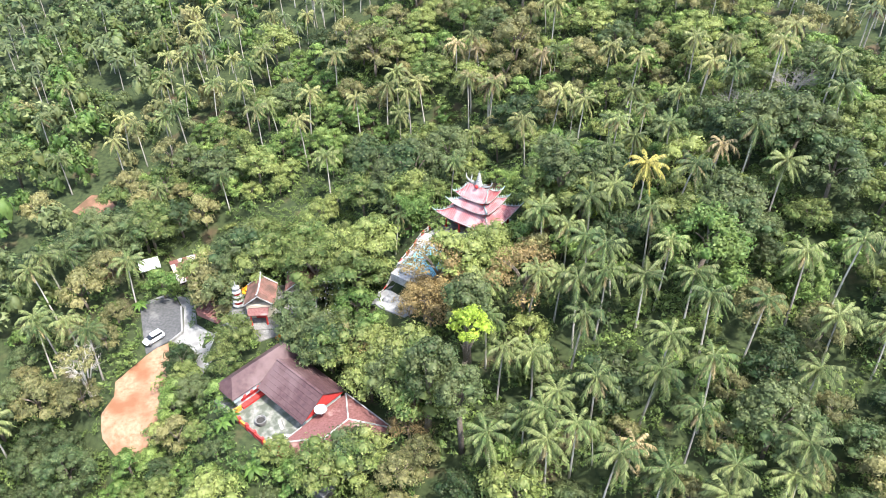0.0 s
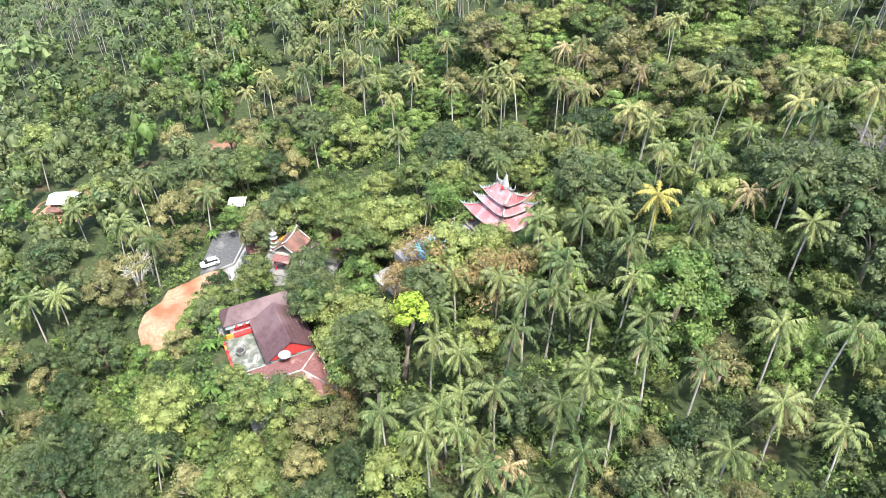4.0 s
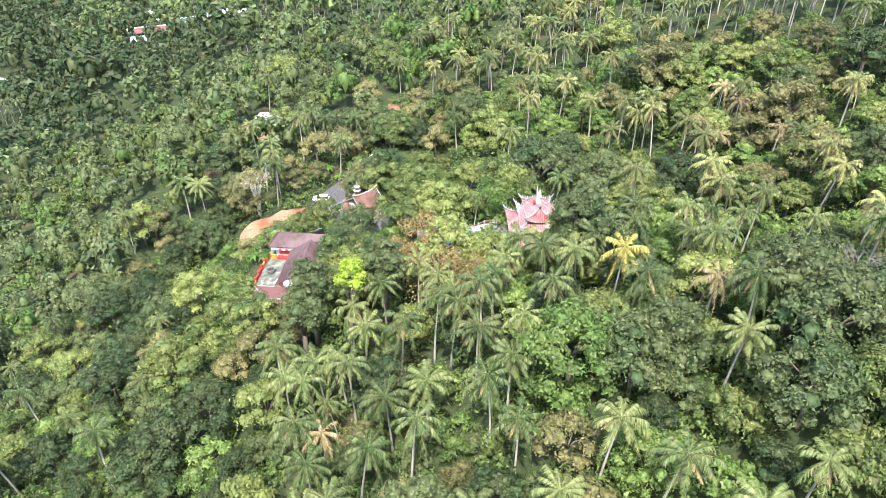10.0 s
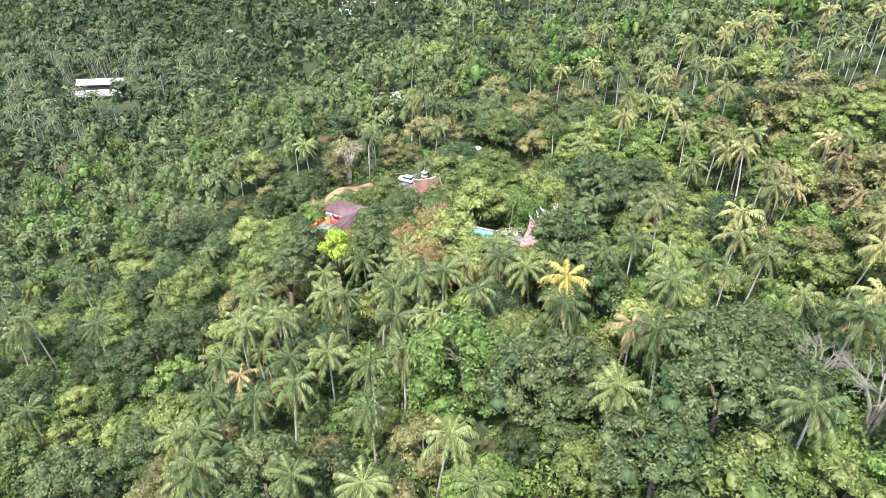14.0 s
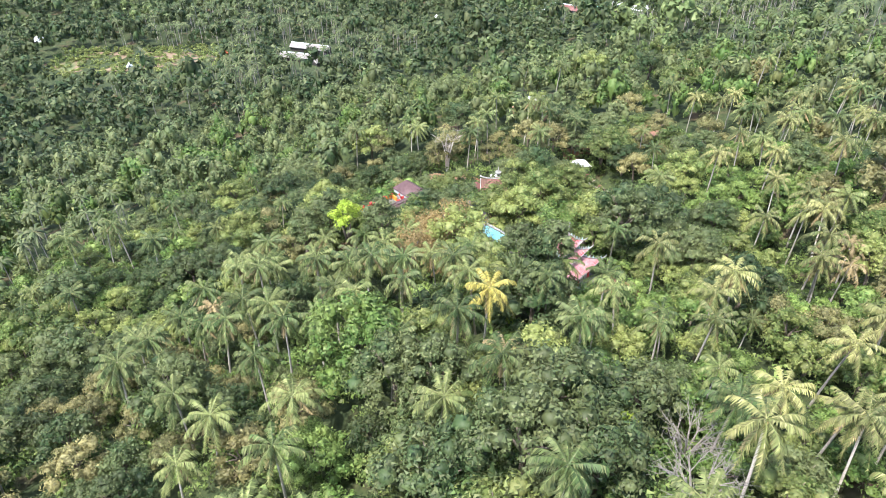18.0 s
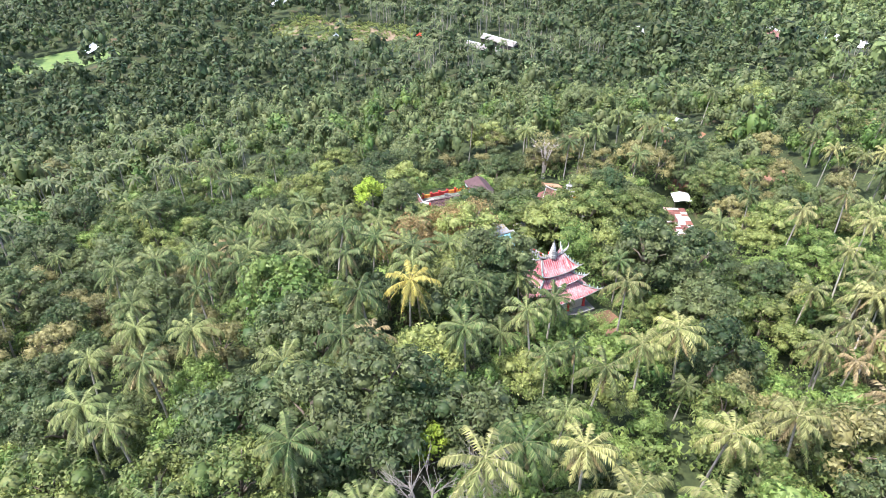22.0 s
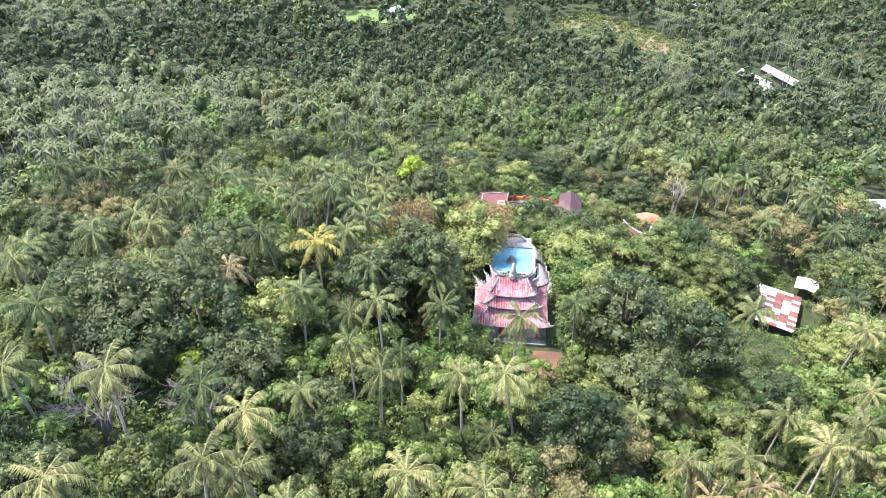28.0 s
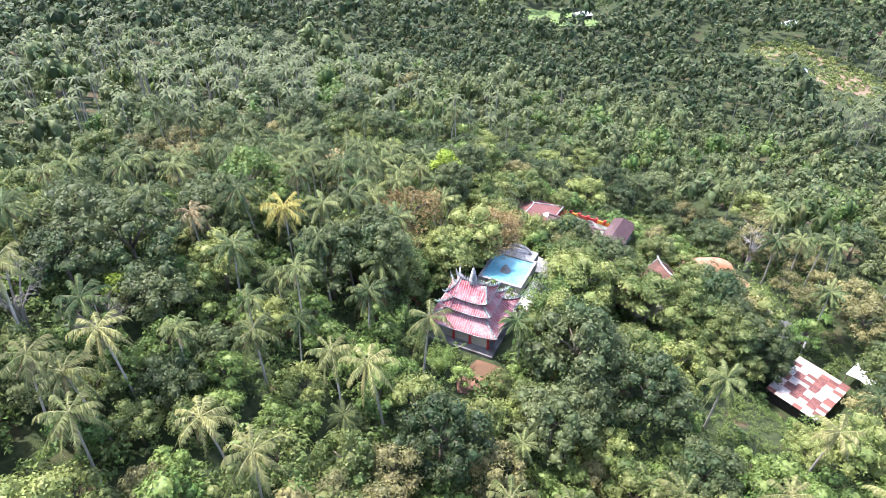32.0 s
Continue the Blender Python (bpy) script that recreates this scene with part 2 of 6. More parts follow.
L_YELLOW = foliage("yellow_palm_fronds", (0.165, 0.17, 0.042), (0.25, 0.22, 0.05), (0.36, 0.29, 0.085), 0.25)
L_BROWNP = foliage("dead_brown_fronds", (0.19, 0.145, 0.068), (0.25, 0.195, 0.09), (0.31, 0.255, 0.135), 0.15)
L_HERB = foliage("undergrowth_leaves", (0.055, 0.105, 0.027), (0.125, 0.175, 0.045), (0.195, 0.235, 0.068), patch_size=11.0)
L_FAR = foliage("far_green_leaves", (0.048, 0.088, 0.030), (0.100, 0.132, 0.045), (0.150, 0.172, 0.067), patch_size=16.0)
L_FARPALM = foliage("far_palm_fronds", (0.035, 0.060, 0.022), (0.072, 0.092, 0.036), (0.120, 0.128, 0.060), patch_size=15.0)
M_PINKTILE = material("faded_red_glazed_tile", (0.25, 0.035, 0.042), (0.34, 0.08, 0.085), 0.5, scale=1.1, bump=0.15, col_c=(0.44, 0.27, 0.26), patch=0.2, by_thing=0.1, spec=0.5)
M_RIB = material("red_tile_rib", (0.33, 0.12, 0.125), (0.48, 0.31, 0.305), 0.45, scale=0.7, bump=0.1, by_thing=0.15, spec=0.5)
M_TRIM = material("chalky_white_trim", (0.36, 0.35, 0.325), (0.6, 0.59, 0.56), 0.85, scale=1.3, bump=0.3, col_c=(0.22, 0.22, 0.2), patch=0.3)
M_TEAL = material("teal_painted_ridge", (0.2, 0.33, 0.3), (0.4, 0.47, 0.43), 0.7, scale=1.0, bump=0.2)
M_REDWALL = material("red_painted_plaster", (0.4, 0.03, 0.028), (0.48, 0.055, 0.045), 0.7, scale=0.6, bump=0.1)
M_CREAM = material("cream_plaster", (0.45, 0.4, 0.3), (0.55, 0.49, 0.38), 0.85, scale=0.5, bump=0.1, col_c=(0.42, 0.36, 0.27))
M_WHITEWALL = material("pale_green_plaster", (0.38, 0.45, 0.43), (0.48, 0.53, 0.51), 0.85, scale=0.5, bump=0.1)
M_MAROON = material("maroon_sheet_roof", (0.06, 0.03, 0.031), (0.088, 0.048, 0.047), 0.6, scale=0.3, bump=0.1, col_c=(0.12, 0.075, 0.072), patch=0.1)
M_OLDRED = material("weathered_red_roof", (0.13, 0.05, 0.043), (0.2, 0.095, 0.083), 0.8, scale=0.7, bump=0.2, col_c=(0.3, 0.2, 0.175), patch=0.04)
M_CLAYTILE = material("old_clay_roof_tile", (0.17, 0.075, 0.055), (0.28, 0.15, 0.115), 0.85, scale=0.8, bump=0.3, col_c=(0.1, 0.06, 0.045), patch=0.25)
M_ORANGE = material("orange_paint", (0.75, 0.22, 0.03), (0.85, 0.33, 0.06), 0.6, scale=0.6, bump=0.1)
M_RUSTSHEET = material("rusted_sheet", (0.115, 0.042, 0.037), (0.19, 0.085, 0.07), 0.75, scale=0.6, bump=0.2, col_c=(0.17, 0.07, 0.05), by_thing=0.25)
M_ZINC = material("pale_zinc_sheet", (0.3, 0.27, 0.235), (0.44, 0.405, 0.37), 0.55, scale=0.5, bump=0.1, col_c=(0.55, 0.4, 0.32), patch=0.08, by_thing=0.12)
M_WHITEROOF = material("white_sheet_roof", (0.5, 0.52, 0.54), (0.62, 0.63, 0.65), 0.5, scale=0.4, bump=0.1)
M_GREYROOF = material("grey_fibre_cement_roof", (0.17, 0.155, 0.14), (0.26, 0.24, 0.22), 0.85, scale=0.2, bump=0.1)
M_POOL = material("turquoise_pool_paint", (0.16, 0.45, 0.5), (0.26, 0.55, 0.6), 0.5, scale=0.3, bump=0.05, col_c=(0.36, 0.62, 0.66), patch=0.12)
# near-black for ash; on walls it paints in the shade of open interiors
M_ASH_SHADE = material("ash_and_shade_black", (0.03, 0.028, 0.025), (0.05, 0.045, 0.04), 0.9)
M_CARPAINT = material("white_car_paint", (0.8, 0.81, 0.82), (0.84, 0.85, 0.86), 0.25, bump=0, spec=0.5)
M_GLASSDARK = material("tinted_car_glass", (0.02, 0.022, 0.025), (0.03, 0.032, 0.035), 0.08, bump=0, spec=0.6)
M_RUBBER = material("black_rubber", (0.02, 0.02, 0.02), (0.035, 0.035, 0.035), 0.85)
M_STEEL = material("dull_steel", (0.5, 0.5, 0.5), (0.65, 0.65, 0.65), 0.4, metal=0.8)
M_BANANA = foliage("banana_leaves", (0.1, 0.2, 0.03), (0.16, 0.27, 0.05), (0.22, 0.3, 0.07))
M_FLOWER = foliage("orange_blossom", (0.8, 0.25, 0.03), (0.85, 0.4, 0.03), (0.9, 0.5, 0.05))
M_FIELD = material("young_rice_field", (0.085, 0.14, 0.04), (0.14, 0.19, 0.055), 0.9, scale=0.05, bump=0.2)
M_REDCLOTH = material("red_tarpaulin", (0.75, 0.03, 0.02), (0.8, 0.06, 0.04), 0.6)


# ---- the lie of the land ----
HILLS = [(-59, 151, 35, -6.1), (67, 124, 20, 5.6), (-241, 161, 60, 8.7), (20, 176, 20, -5.7), (24, -143, 20, -5.9), (-113, 92, 20, 5.6), (-51, 206, 20, -4.5), (1, 79, 20, 3.4), (-61, 4, 20, 3.4), (-63, 71, 16, -5.0), (-241, -57, 40, 5.0), (38, 106, 19, 4.2), (33, 88, 12, 2.0), (56, 146, 12, -3.5), (-9, 157, 13, -8.5)]
PADS = [(-58, 108, -22.5, 9, 9), (-26, 82, -16.0, 12, 10), (5.5, 119, -3.4, 9.5, 7), (-2.1, 107, -3.9, 5.5, 5), (-8.3, 99.5, -7.0, 4.5, 5), (-61, 92, -24.5, 6, 9), (-56, 131, -24.0, 8, 8), (-69, 128, -23.5, 4, 6), (-116, 117, -26.0, 6, 8), (-35, 106.5, -13.6, 7, 7)]


def land(x, y):
    """Ground height, for numbers or arrays."""
    x, y = np.asarray(x, float), np.asarray(y, float)
    s = -29.7 + 0.21 * x + 0.209 * y
    s = 45.2 - 15 * np.logaddexp(0, (45.2 - s) / 15)
    z = -69.4 + 14 * np.logaddexp(0, (s + 69.4) / 14)
    for hx, hy, w, h in HILLS:
        z = z + h * np.exp(-((x - hx) ** 2 + (y - hy) ** 2) / (2 * w * w))
    z = z + 1.6 * np.sin(x * 0.031 + 1.3) * np.cos(y * 0.027) + 0.8 * np.sin(x * 0.083 + y * 0.061)
    for px_, py_, pz, r, soft_ in PADS:
        d = np.hypot(x - px_, y - py_)
        k = np.clip((r + soft_ - d) / soft_, 0, 1)
        k = k * k * (3 - 2 * k)
        z = z * (1 - k) + pz * k
    return z


def axis_steps(lo, hi, step, far):
    mid = list(np.arange(lo, hi + 0.01, step))
    out, d = [], step
    a = lo
    while a > -far:
        d *= 1.25
        a -= d
        out.append(a)
    left = out[::-1]
    out, d, a = [], step, hi
    while a < far:
        d *= 1.25
        a += d
        out.append(a)
    return np.array(left + mid + out)


gx, gy = axis_steps(-150, 130, 3.0, 3500), axis_steps(-40, 260, 3.0, 3500)
GX, GY = np.meshgrid(gx, gy, indexing="xy")
gv = np.stack([GX, GY, land(GX, GY)], -1).reshape(-1, 3)
ni, nj = len(gx), len(gy)
ii, jj = np.meshgrid(np.arange(ni - 1), np.arange(nj - 1), indexing="xy")
q0 = (jj * ni + ii).ravel()
ground = put("ground", arrays("ground", gv, np.stack([q0, q0 + 1, q0 + ni + 1, q0 + ni], -1), M_GROUND, True), None)
tagged(ground, "dark leaf-littered soil of a wooded hillside falling to a plain", "ground", kind="structure")


BARE = []  # outlines that stay free of plants


def sheet(name, pts, mat, lift=0.12, cuts=1, thick=0.3):
    """A patch of paving or bare soil with a thickness that follows the ground inside an outline."""
    BARE.append([(x, y) for x, y in pts])
    bm = bmesh.new()
    top = [bm.verts.new((x, y, 0)) for x, y in pts]
    f = bm.faces.new(top)
    bmesh.ops.triangulate(bm, faces=[f])
    bmesh.ops.subdivide_edges(bm, edges=bm.edges[:], cuts=cuts, use_grid_fill=True)
    for v in bm.verts:
        v.co.z = float(land(v.co.x, v.co.y)) + lift
    bm.normal_update()
    if sum(f.normal.z for f in bm.faces) < 0:
        bmesh.ops.reverse_faces(bm, faces=bm.faces[:])
    r = bmesh.ops.extrude_face_region(bm, geom=bm.faces[:])
    for v in r["geom"]:
        if isinstance(v, bmesh.types.BMVert):
            v.co.z -= thick
    bmesh.ops.reverse_faces(bm, faces=[e for e in r["geom"] if isinstance(e, bmesh.types.BMFace)])
    return part(name, bm, mat, smooth=False)

# ---- the hill temple ----
def roof_side(a0, b0, a1, b1, z0, z1, lift, turn, nu=18, nv=6):
    """Grid of one slope of a flared hip roof; turn: quarter turns about z. a: half length along the eave, b: half depth."""
    rows = []
    for j in range(nv + 1):
        v = j / nv
        row = []
        for i in range(nu + 1):
            u = -1 + 2 * i / nu
            x, y = u * (a0 + (a1 - a0) * v), -(b0 + (b1 - b0) * v)
            out = 0.35 * lift * abs(u) ** 5 * (1 - v)
            z = z0 + (z1 - z0) * v ** 1.35 + lift * abs(u) ** 4 * (1 - v) ** 1.5
            p = Vector((x + out * math.copysign(1, u), y - out, z))
            row.append(Matrix.Rotation(turn * math.pi / 2, 3, "Z") @ p)
        rows.append(row)
    return rows


def slab(rows, thick):
    bm = bmesh.new()
    up = [[bm.verts.new(p) for p in r] for r in rows]
    dn = [[bm.verts.new(p - Vector((0, 0, thick))) for p in r] for r in rows]
    n, m_ = len(rows), len(rows[0])
    for j in range(n - 1):
        for i in range(m_ - 1):
            bm.faces.new((up[j][i], up[j][i + 1], up[j + 1][i + 1], up[j + 1][i]))
            bm.faces.new((dn[j][i], dn[j + 1][i], dn[j + 1][i + 1], dn[j][i + 1]))
    for i in range(m_ - 1):
        bm.faces.new((up[0][i], dn[0][i], dn[0][i + 1], up[0][i + 1]))
        bm.faces.new((up[-1][i], up[-1][i + 1], dn[-1][i + 1], dn[-1][i]))
    for j in range(n - 1):
        bm.faces.new((up[j][0], up[j + 1][0], dn[j + 1][0], dn[j][0]))
        bm.faces.new((up[j][-1], dn[j][-1], dn[j + 1][-1], up[j + 1][-1]))
    return bm


def line_tube(bm, pts, r, n=5):
    pts = [Vector(p) for p in pts]
    rings = []
    for k, p in enumerate(pts):
        d = (pts[min(k + 1, len(pts) - 1)] - pts[max(k - 1, 0)]).normalized()
        q = d.to_track_quat("Z", "Y")
        rk = r[k] if isinstance(r, (list, tuple)) else r
        rings.append([bm.verts.new(p + q @ Vector((rk * math.cos(2 * math.pi * i / n), rk * math.sin(2 * math.pi * i / n), 0))) for i in range(n)])
    for p, q in zip(rings, rings[1:]):
        for i in range(n):
            bm.faces.new((p[i], p[(i + 1) % n], q[(i + 1) % n], q[i]))
    bm.faces.new(rings[0][::-1])
    bm.faces.new(rings[-1])


def roof_tier(parent, a0, b0, a1, b1, z0, z1, lift, step=0.4):
    for turn in range(4):
        A0, B0, A1, B1 = (a0, b0, a1, b1) if turn % 2 == 0 else (b0, a0, b1, a1)
        rows = roof_side(A0, B0, A1, B1, z0, z1, lift, turn)
        slope = part("roof_slope", slab(rows, 0.14), M_PINKTILE, parent, "faded red tiled slope with pale worn patches", True)
        n = int(2 * A0 / step)
        for k in range(1, n):
            x = -A0 + k * step
            pts = []
            for j in range(7):
                v = j / 6
                w = A0 + (A1 - A0) * v
                if abs(x) > w - 0.05:
                    break
                u = x / w
                z = z0 + (z1 - z0) * v ** 1.35 + lift * abs(u) ** 4 * (1 - v) ** 1.5 + 0.03
                out = 0.35 * lift * abs(u) ** 5 * (1 - v)
                pts.append(Matrix.Rotation(turn * math.pi / 2, 3, "Z") @ Vector((x + out * math.copysign(1, u), -(B0 + (B1 - B0) * v) - out, z)))
            if len(pts) > 1:
                bm = bmesh.new()
                line_tube(bm, pts, 0.08, 5)
                part("tile_rib", bm, M_RIB, slope)
        bm = bmesh.new()
        line_tube(bm, [p - Vector((0, 0, 0.1)) for p in rows[0]], 0.1, 5)
        part("eave_edge", bm, M_TRIM, slope, "grey-white curved eave edge")
        # hip ridge with its upturned horn
        hip = [r[-1] + Vector((0, 0, 0.1)) for r in rows[::-1]]
        d = (hip[-1] - hip[-2]).normalized()
        horn = [hip[-1] + Vector((d.x * s, d.y * s, 0.9 * s * s + 0.25 * s)) for s in (0.25, 0.5, 0.8)]
        bm = bmesh.new()
        line_tube(bm, hip, 0.13, 6)
        part("hip_ridge", bm, M_TRIM, parent, "white-edged hip ridge")
        bm = bmesh.new()
        line_tube(bm, [hip[-1]] + horn, [0.13, 0.15, 0.11, 0.04], 6)
        part("eave_horn", bm, M_TEAL if turn % 2 else M_TRIM, parent, "upturned chalky white and teal horn")
        for k in range(2, len(hip)):
            bm = bmesh.new()
            c_ = hip[k].lerp(hip[k - 1], 0.4)
            lathe(bm, [(0.13, 0.0), (0.16, 0.2), (0.07, 0.34), (0.11, 0.45), (0.03, 0.58)], 6, c_)
            part("ridge_figure", bm, M_TRIM if k % 2 else M_TEAL, parent, "small worn ridge figure")


TEMPLE = pose(7.2, 119.9, -2.8, 0, 0, -36.0)
temple = empty("hill_temple", TEMPLE, "three-tiered temple with faded red tiled roofs and white upturned eaves", "temple")
part("platform", boxes((-6.2, 6.2, -6.0, 5.9, -2.2, 0.0)), M_CONCRETE, temple, "grey concrete platform")
part("step", boxes((-2.2, 2.2, -7.0, -6.01, -2.2, -0.35)), M_PALE, temple)
for b in ((-4.6, -1.62, 4.0, 4.25, 0.02, 3.5), (-1.38, 1.38, 4.0, 4.25, 0.02, 3.5), (1.62, 4.6, 4.0, 4.25, 0.02, 3.5), (-4.6, -4.35, -2.2, 3.99, 0.02, 3.5), (4.35, 4.6, -2.2, 3.99, 0.02, 3.5)):
    part("wall_panel", boxes(b), M_CREAM, temple, "cream plastered wall")
part("door_wall", boxes((-4.34, -1.4, -2.2, -2.0, 0.02, 3.5), (1.4, 4.34, -2.2, -2.0, 0.02, 3.5), (-1.39, 1.39, -2.2, -2.0, 2.7, 3.5)), M_REDWALL, temple, "red front wall with an open doorway")
for x, y in [(x, -4.3) for x in (-5.0, -1.7, 1.7, 5.0)] + [(x, 4.3) for x in (-4.75, -1.5, 1.5, 4.75)] + [(x, y) for x in (-5.0, 5.0) for y in (-1.0, 2.0)]:
    bm = bmesh.new()
    lathe(bm, [(0.32, 0.01), (0.32, 0.25), (0.23, 0.3), (0.23, 3.2), (0.3, 3.3), (0.3, 3.5)], 10, (x, y, 0))
    part("column", bm, M_REDWALL, temple, "red painted column")
part("ceiling_beam", boxes((-5.3, 5.3, -4.5, -4.1, 3.18, 3.42), (-5.3, 5.3, 4.46, 4.7, 3.18, 3.42)), M_REDWALL, temple)
for sx in (-1, 1):
    part("side_painting", boxes((sx * 4.61 - 0.02, sx * 4.61 + 0.02, -1.2, 0.8, 0.9, 2.6)), M_TEAL, temple, "green and cream painted panel")
tier = part("lower_roof", boxes((-3.6, 3.6, -2.9, 2.9, 3.5, 5.6)), M_REDWALL, temple, "lower roof on a red drum wall")
roof_tier(tier, 6.2, 5.4, 3.5, 2.8, 3.2, 5.15, 1.0)
tier = part("middle_roof", boxes((-2.75, 2.75, -2.1, 2.1, 5.61, 7.2)), M_REDWALL, temple, "middle roof on a red drum wall")
roof_tier(tier, 4.2, 3.5, 2.7, 2.05, 5.6, 6.85, 1.0)
tier = part("upper_roof", boxes((-2.2, 2.2, -1.5, 1.5, 7.21, 8.1)), M_REDWALL, temple, "upper roof on a red drum wall")
roof_tier(tier, 3.3, 2.5, 2.35, 0.16, 7.35, 9.55, 1.05)
bm = bmesh.new()
line_tube(bm, [(x, 0, 9.6 + 0.75 * (abs(x) / 2.7) ** 3) for x in np.linspace(-2.7, 2.7, 13)], 0.2, 6)
part("main_ridge", bm, M_TRIM, tier, "white ridge curving up at its ends")
bm = bmesh.new()
for k in range(9):
    x = -1.9 + 0.475 * k
    if abs(x) > 0.7:
        lathe(bm, [(0.16, 0.0), (0.2, 0.22), (0.08, 0.4), (0.13, 0.55), (0.03, 0.75)], 6, (x, 0, 9.7 + 0.1 * (abs(x) / 1.9) ** 3))
part("ridge_carving", bm, M_TRIM, tier, "worn grey-white figures along the ridge")
for sx in (-1, 1):
    bm = bmesh.new()
    line_tube(bm, [(sx * 2.6, 0, 10.25), (sx * 2.95, 0, 10.6), (sx * 3.1, 0, 11.1), (sx * 3.0, 0, 11.7)], [0.18, 0.15, 0.1, 0.03], 6)
    part("ridge_horn", bm, M_TRIM, tier, "tall white swallowtail horn")
    for sy in (-1, 1):
        bm = bmesh.new()
        line_tube(bm, [(sx * 2.15, sy * 0.15, 9.55), (sx * 2.2, sy * 0.8, 8.75), (sx * 2.25, sy * 1.5, 8.1), (sx * 2.3, sy * 1.95, 8.0), (sx * 2.35, sy * 2.2, 8.35)], [0.15, 0.16, 0.16, 0.14, 0.04], 6)
        part("gable_ridge", bm, M_TRIM, tier, "white gable ridge with raised tip")
bm = bmesh.new()
prof = [(0.72, 9.5), (0.72, 9.95)]
for k in range(7):
    r = 0.7 - 0.075 * k
    prof += [(r - 0.22, 9.95 + 0.36 * k), (r - 0.22, 10.16 + 0.36 * k), (r, 10.2 + 0.36 * k), (r - 0.05, 10.28 + 0.36 * k)]
prof += [(0.09, 12.5), (0.03, 13.05)]
lathe(bm, prof, 8)
part("ridge_pagoda", bm, M_TRIM, tier, "small white seven-storey pagoda")
bm = bmesh.new()
lathe(bm, [(0.2, 0), (0.36, 0.2), (0.36, 0.45), (0.2, 0.65)], 10, (0, -0.85, 9.4))
part("red_pearl", bm, M_REDWALL, tier, "red ball ornament")

# pool in front of the temple
pool = empty("temple_pool", TEMPLE @ pose(-0.3, -16.4, 0.5), "turquoise painted pool with pale concrete rims", "pool")
part("basin_floor", boxes((-3.8, 3.8, -3.9, 3.9, -1.1, -0.9)), M_POOL, pool, "turquoise painted floor")
for b in ((-4.3, -3.8, -4.4, 4.4, -1.6, 0.3), (3.8, 4.3, -4.4, 4.4, -1.6, 0.3), (-3.8, 3.8, -4.4, -3.9, -1.6, 0.3), (-3.8, 3.8, 3.9, 4.4, -1.6, 0.3)):
    part("rim", boxes(b), M_PALE, pool)
M_WATER = material("milky_blue_water", (0.1, 0.29, 0.34), (0.15, 0.36, 0.41), 0.3, scale=0.3, bump=0.06, col_c=(0.2, 0.41, 0.45), spec=0.25)
part("water", boxes((-3.8, 3.8, -3.9, 3.9, -0.89, 0.0)), M_WATER, pool, "milky turquoise water")
bm = bmesh.new()
lathe(bm, [(1.0, -0.8), (1.05, 0.1), (0.75, 0.5), (0.5, 1.0), (0.2, 1.3)], 9, (0.3, 0.4, 0))
part("rockery", bm, M_CONCRETE, pool, "grey rockery island")
part("landing", boxes((-3.6, 3.6, -7.4, -4.5, -1.6, 0.12)), M_PALE, pool, "pale concrete landing")
bm = bmesh.new()
for k in range(9):
    a0, a1 = math.pi * k / 9, math.pi * (k + 1) / 9
    line_tube(bm, [(-2.4 * math.cos(a0), -6.2, 0.1 + 1.5 * math.sin(a0)), (-2.4 * math.cos(a1), -6.2, 0.1 + 1.5 * math.sin(a1))], 0.28, 5)
part("arch", bm, M_TRIM, pool, "white arched wall")
stair = empty("temple_stairs", TEMPLE @ pose(0, -8.8, -0.6), "pale steps and forecourt between the temple and its pool", "stairs")
part("forecourt", boxes((-4.2, 4.2, -3.1, 1.75, -1.4, 0.05)), M_CONCRETE, stair)
for k in range(3):
    part("step", boxes((4.3 + 0.35 * k, 4.6 + 0.35 * k, -2.6, 1.2, -1.4, -0.1 - 0.16 * k)), M_PALE, stair)

# paths of the temple terrace
def by_temple(pts):
    return [tuple((TEMPLE @ Vector((x, y, 0)))[:2]) for x, y in pts]


walk_path = sheet("terrace_path", by_temple([(-6.3, -3.0), (-3.4, -6.1), (-4.5, -7.4), (-5.0, -12.0), (-5.0, -18.0), (-4.7, -23.5), (-7.4, -23.5), (-7.5, -17.0), (-7.3, -10.0)]), M_PALE, 0.18, 3)
tagged(walk_path, "pale concrete path down from the temple beside its pool", "path", kind="structure")
court = sheet("temple_court", by_temple([(-7.8, -23.6), (-4.4, -23.6), (0.5, -23.9), (3.4, -25.0), (2.6, -28.0), (-2.5, -28.6), (-7.6, -27.8)]), M_PALE, 0.2, 2)
tagged(court, "pale concrete landing below the pool", "paving", kind="structure")

rail = empty("path_railing", pose(0, 0, 0), "white and red balustrade beside the temple path", "railing")
for k in range(15):
    (x, y), = by_temple([(-7.5, -6.0 - 1.25 * k)])
    z = float(land(x, y))
    part("post", boxes((x - 0.12, x + 0.12, y - 0.12, y + 0.12, z - 0.3, z + 1.15)), M_TRIM, rail)
    if k:
        bm = bmesh.new()
        for h in (0.35, 1.0):
            tube(bm, (px0, py0, pz0 + h), (x, y, z + h), 0.09, 0.09, 4)
        part("bar", bm, M_REDWALL if k % 2 else M_TRIM, rail)
    px0, py0, pz0 = x, y, z
for k in range(8):
    (x, y), = by_temple([(-6.2, -8.4 - 0.45 * k)])
    part("stair_tread", boxes((-1.1, 1.1, -0.2, 0.2, -0.35, 0.28 + 0.03 * (k % 2)), ), M_TRIM, walk_path).matrix_basis = pose(x, y, float(land(x, y)), 0, 0, -36)

